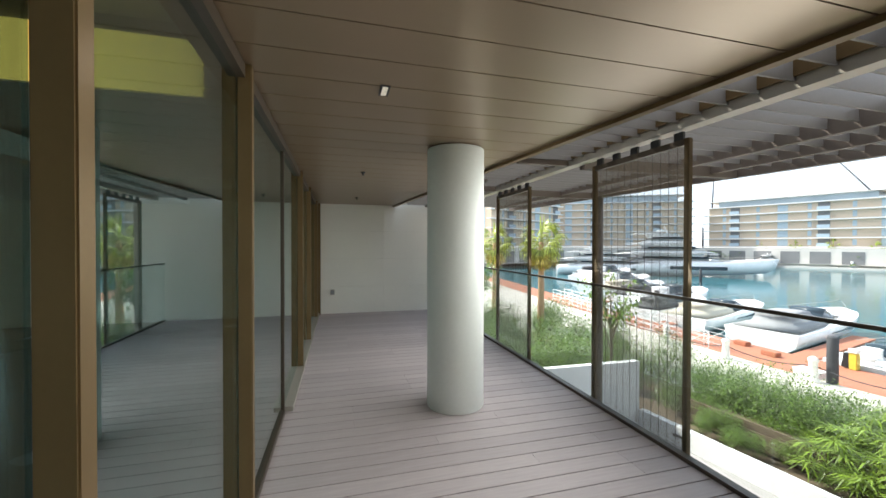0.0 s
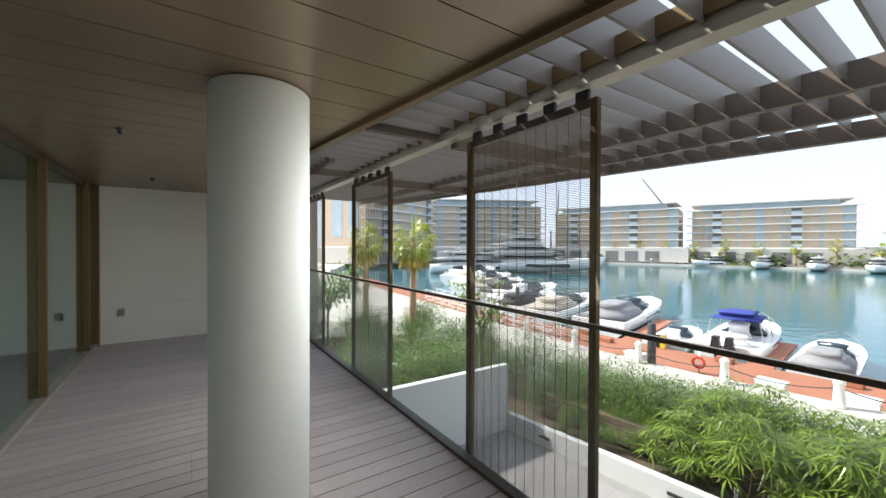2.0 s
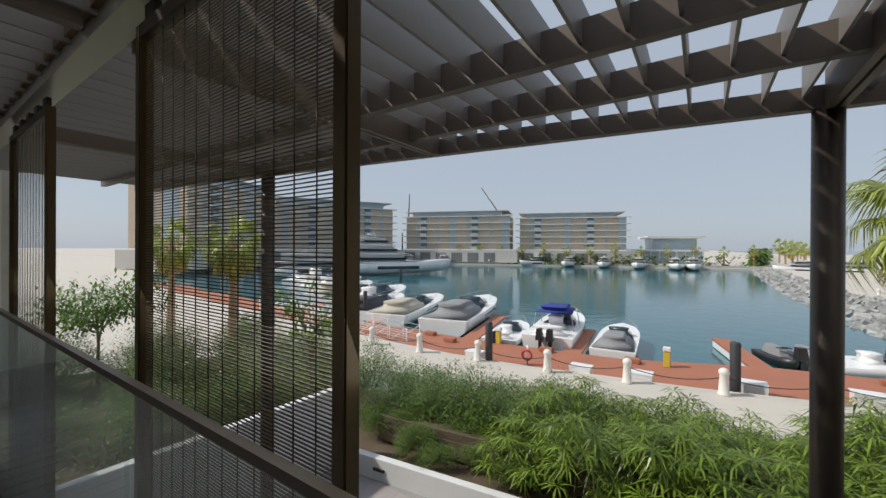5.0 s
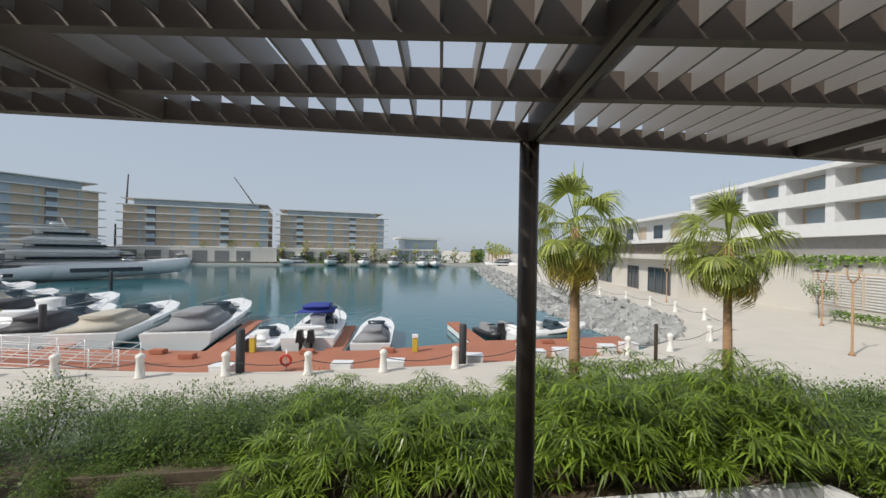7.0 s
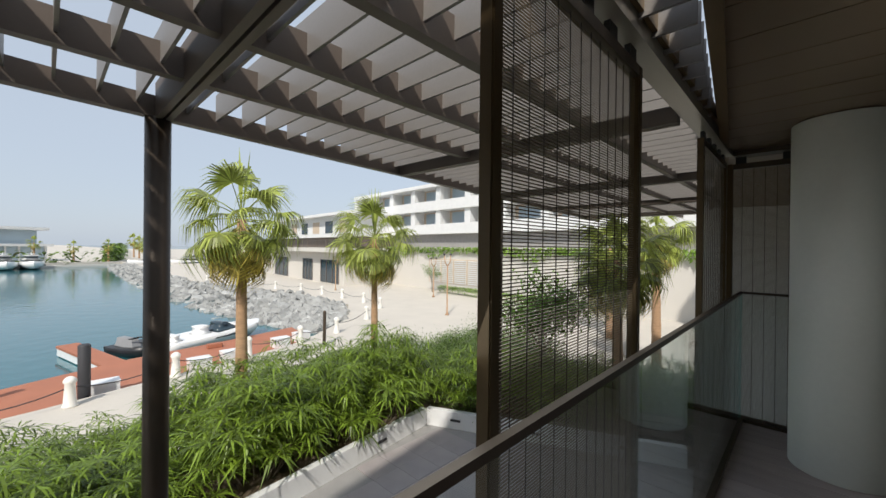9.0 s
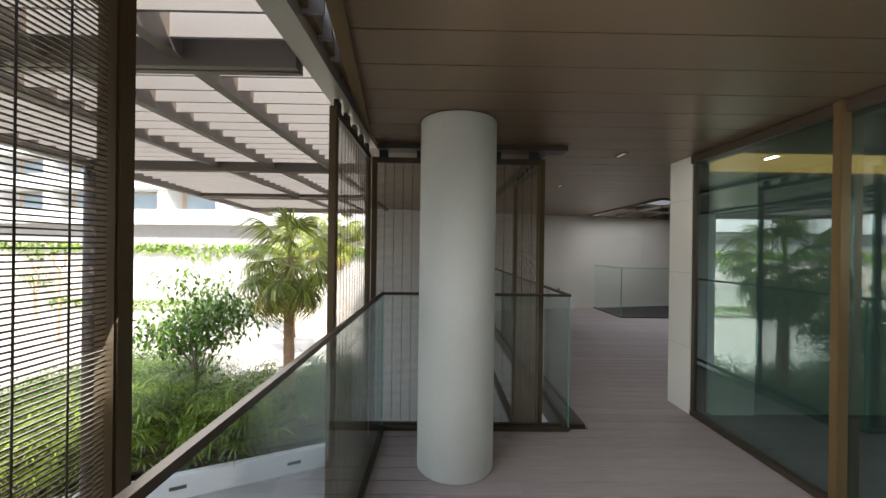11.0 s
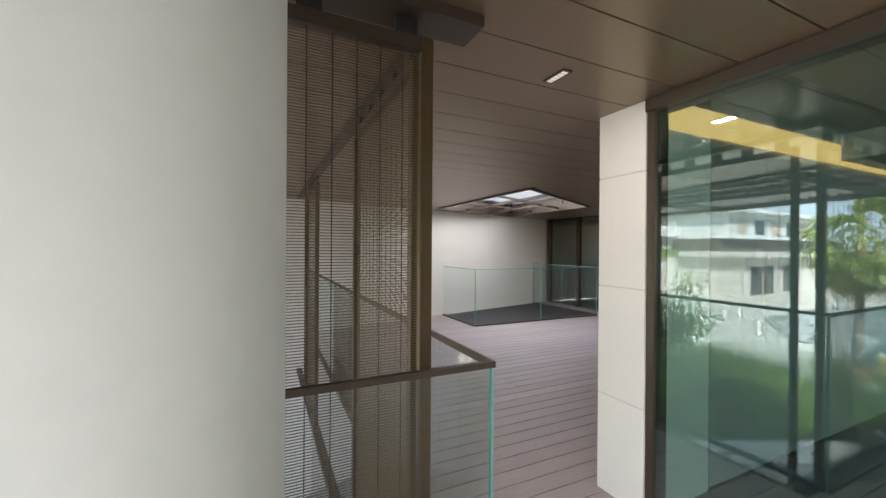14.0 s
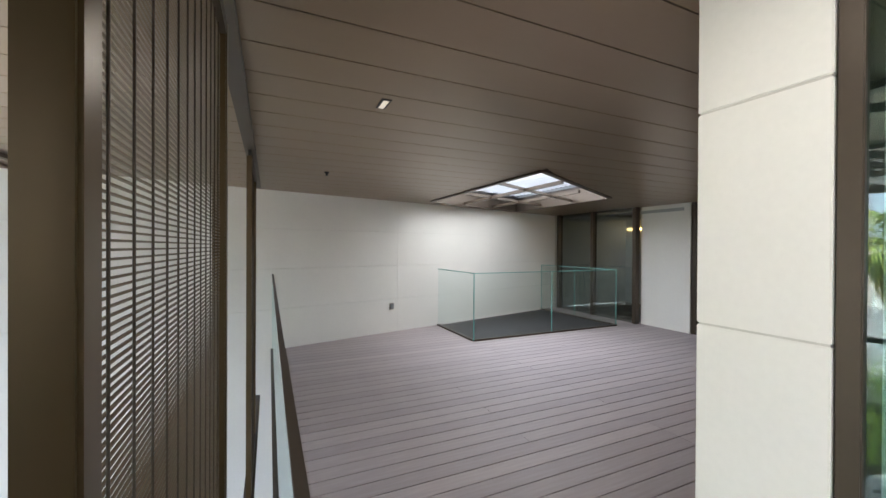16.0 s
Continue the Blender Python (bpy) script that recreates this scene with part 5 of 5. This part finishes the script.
bm_prism(bm, [(70, 117.5), (117, 80.5), (133, 41), (145, -14), (143, -14.3), (131, 40), (115.5, 79.5), (69.5, 115.5)], -4.6, -3.95)
part("deck", bm, M_FACADE_PALE, quay)

# ---- hotel on the promenade ----
hotel = empty("hotel_building", "white terraced waterfront hotel over a sandy stone base wall", "building")
hd = Vector((61.5 - 20.0, -33.6 + 30.6, 0))
hotel.matrix_basis = Matrix.Translation((20.0, -30.6, Z_P)) @ Matrix.Rotation(math.atan2(hd.y, hd.x), 4, "Z")
box("base_wall", -30, -14, 0, 26, 0, 5.2, M_FACADE_PALE, hotel)
box("grille_wall", 8, -0.02, 0.9, 17, 0.02, 3.8, M_FACADE_TAN, hotel)
me = None
for i in range(4):
    for k in range(12):
        if me is None:
            bm = bmesh.new()
            bm_box(bm, 0, 0, 0, 1.9, 0.1, 0.12)
            me = finish("grille_slat", bm, M_WHITE)
        o = new("grille_slat", me)
        o.parent = hotel
        o.location = (8.2 + i * 2.2, 0.02, 1.0 + k * 0.23)
box("recess_band", -30, -13, 5.2, 40, -1.5, 6.9, M_CONC, hotel, "grey recessed storey")
for k in range(2):
    z = 6.9 + k * 3.0
    box("balcony_slab", -30, -12, z, 42 - 4 * k, -0.6, z + 0.4, M_WHITE, hotel)
    box("balcony_parapet", -30, -0.75, z + 0.4, 42 - 4 * k, -0.6, z + 1.25, M_WHITE, hotel)
    box("facade_wall", -30, -12, z + 0.4, 41 - 4 * k, -2.6, z + 3.0, M_FACADE_TAN, hotel)
    me = me3 = None
    for i in range(13):
        if me3 is None:
            bm = bmesh.new()
            bm_box(bm, 0, 0, 0, 2.9, 0.1, 2.0)
            me3 = finish("window", bm, M_FACADE_GLASS)
            bm = bmesh.new()
            bm_box(bm, 0, 0, 0, 0.9, 1.7, 2.6)
            me = finish("pier", bm, M_WHITE)
        o = new("window", me3)
        o.parent = hotel
        o.location = (-29 + i * 5.2, -2.62, z + 0.8)
        o = new("pier", me)
        o.parent = hotel
        o.location = (-25.6 + i * 5.2, -2.6, z + 0.4)
box("roof", -30, -12.5, 12.9, 37, -0.4, 13.35, M_WHITE, hotel)
box("low_wing", 26.02, -14, 0, 100, 7.0, 4.4, M_FACADE_PALE, hotel)
for x0, x1 in ((27.5, 33.0), (36.0, 39.5), (46.0, 52.0)):
    box("wing_glazing", x0, 7.0, 0.1, x1, 7.06, 3.3, M_DARKGLASS, hotel)
    for k in range(4):
        x = x0 + (x1 - x0) * k / 3
        box("glazing_bar", x - 0.06, 7.06, 0.1, x + 0.06, 7.12, 3.3, M_PERGOLA, hotel)
box("wing_canopy", 25.0, -14, 4.4, 101, 8.4, 5.0, M_FACADE_PALE, hotel)
# shade of the set-back storey is put into its dark colour
box("terrace_recess", 27, -14, 5.0, 62, 4.0, 6.6, M_PERGOLA, hotel, "dark shaded terrace storey")
for k in range(12):
    box("railing_post", 26.5 + 3.1 * k, 7.9, 5.0, 26.6 + 3.1 * k, 8.0, 6.0, M_PERGOLA, hotel)
box("railing_bar", 26.5, 7.9, 6.0, 60.7, 8.0, 6.08, M_PERGOLA, hotel)
box("wing_upper", 27, -14, 6.6, 56, 5.0, 9.7, M_WHITE, hotel)
box("wing_roof", 26, -15, 9.7, 57, 6.2, 10.1, M_WHITE, hotel)
for i in range(6):
    box("wing_window", 29 + 4.6 * i, 5.0, 7.2, 31.4 + 4.6 * i, 5.06, 9.0, M_DARKGLASS if i % 2 else M_FACADE_TAN, hotel)
vine = bmesh.new()
r = random.Random(5)
for i in range(2600):
    x = r.uniform(-28, 26)
    z = 5.3 - (0.35 + 0.55 * (0.5 + 0.5 * math.sin(x * 0.9)) * (0.5 + 0.5 * math.sin(x * 0.37 + 1))) * 1.6 * r.random() ** 1.3
    leaf(vine, Vector((x, 0.12 + r.random() * 0.15, z)), Vector((r.uniform(-1, 1), 0.6, r.uniform(-1, 0.3))), r.uniform(0.2, 0.4), 0.22, 0.4)
part("hanging_vine", vine, M_VINE, hotel, "bright green plants hanging over the wall")
hedge = bmesh.new()
for i in range(3500):
    p = Vector((r.uniform(-6, 13), r.uniform(1.2, 2.2), r.random() ** 0.4 * 0.8))
    leaf(hedge, p, Vector((r.uniform(-1, 1), r.uniform(-1, 1), r.uniform(-0.3, 1))), 0.22, 0.14, 0.3)
h = part("clipped_hedge", hedge, M_VINE)
h.matrix_basis = hotel.matrix_basis.copy()
tagged(h, "long low clipped bright green hedge at the wall foot", "hedge", "", "stuff")
broad_tree(34.0, -29.5, -3.6, 3.2, 1.4, 900, 31, M_LEAF_TREE, "small round green tree before the hotel wall")
# neighbouring wall south of the stairwell and far south
structure(box("wall_neighbour", -10, -60, -3.6, 4.0, -22, 6.0, M_FACADE_PALE), "pale sandy wall of the neighbouring building", "wall")
# our own building above and behind
structure(box("wall_upper", -6.6, -11.5, 2.98, -6.3, 9.3, 9.0, M_STONE), "pale stone upper storey behind the terrace", "wall")
structure(box("wall_lower_storey", -0.5, -12, -3.0, -0.2, 9.0, -0.42, M_WHITE), "white rendered wall of the storey below", "wall")
structure(box("wall_back", -8.6, -11.0, -3.0, -8.4, 9.3, 9.0, M_STONE), "pale stone back wall of the building", "wall")

# ---- deck boards ----
floor = empty("floor", "grey-brown composite deck of long boards", "floor", "", "structure")
PITCH = 0.147
meshes = {}


def board(x0, x1, y):
    key = (round(x0, 3), round(x1, 3))
    if key not in meshes:
        bm = bmesh.new()
        h = PITCH / 2 - 0.004
        bm_box(bm, x0, -h, -0.025, x1, h, 0.0)
        bmesh.ops.bevel(bm, geom=[e for e in bm.edges if abs((e.verts[0].co - e.verts[1].co).x) > 0.1 and e.verts[0].co.z > -0.01], offset=0.002, segments=1, affect="EDGES")
        meshes[key] = finish("deck_board", bm, M_DECK)
    o = new("deck_board", meshes[key])
    o.parent = floor
    o.location = (0, y, 0)


joints = random.Random(4)
y = 9.0
while y > -11.0:
    if y > -2.55:
        j = joints.choice((0.62, 1.24, 1.86, 2.48))
        board(-0.02, j - 0.001, y)
        board(j + 0.001, 2.90, y)
    elif y > -3.19:
        board(-0.02, 1.10, y)
    else:
        j = joints.choice((-4.2, -3.0, -1.8, -0.6))
        board(-5.9, j - 0.001, y)
        board(j + 0.001, 1.10, y)
    y -= PITCH
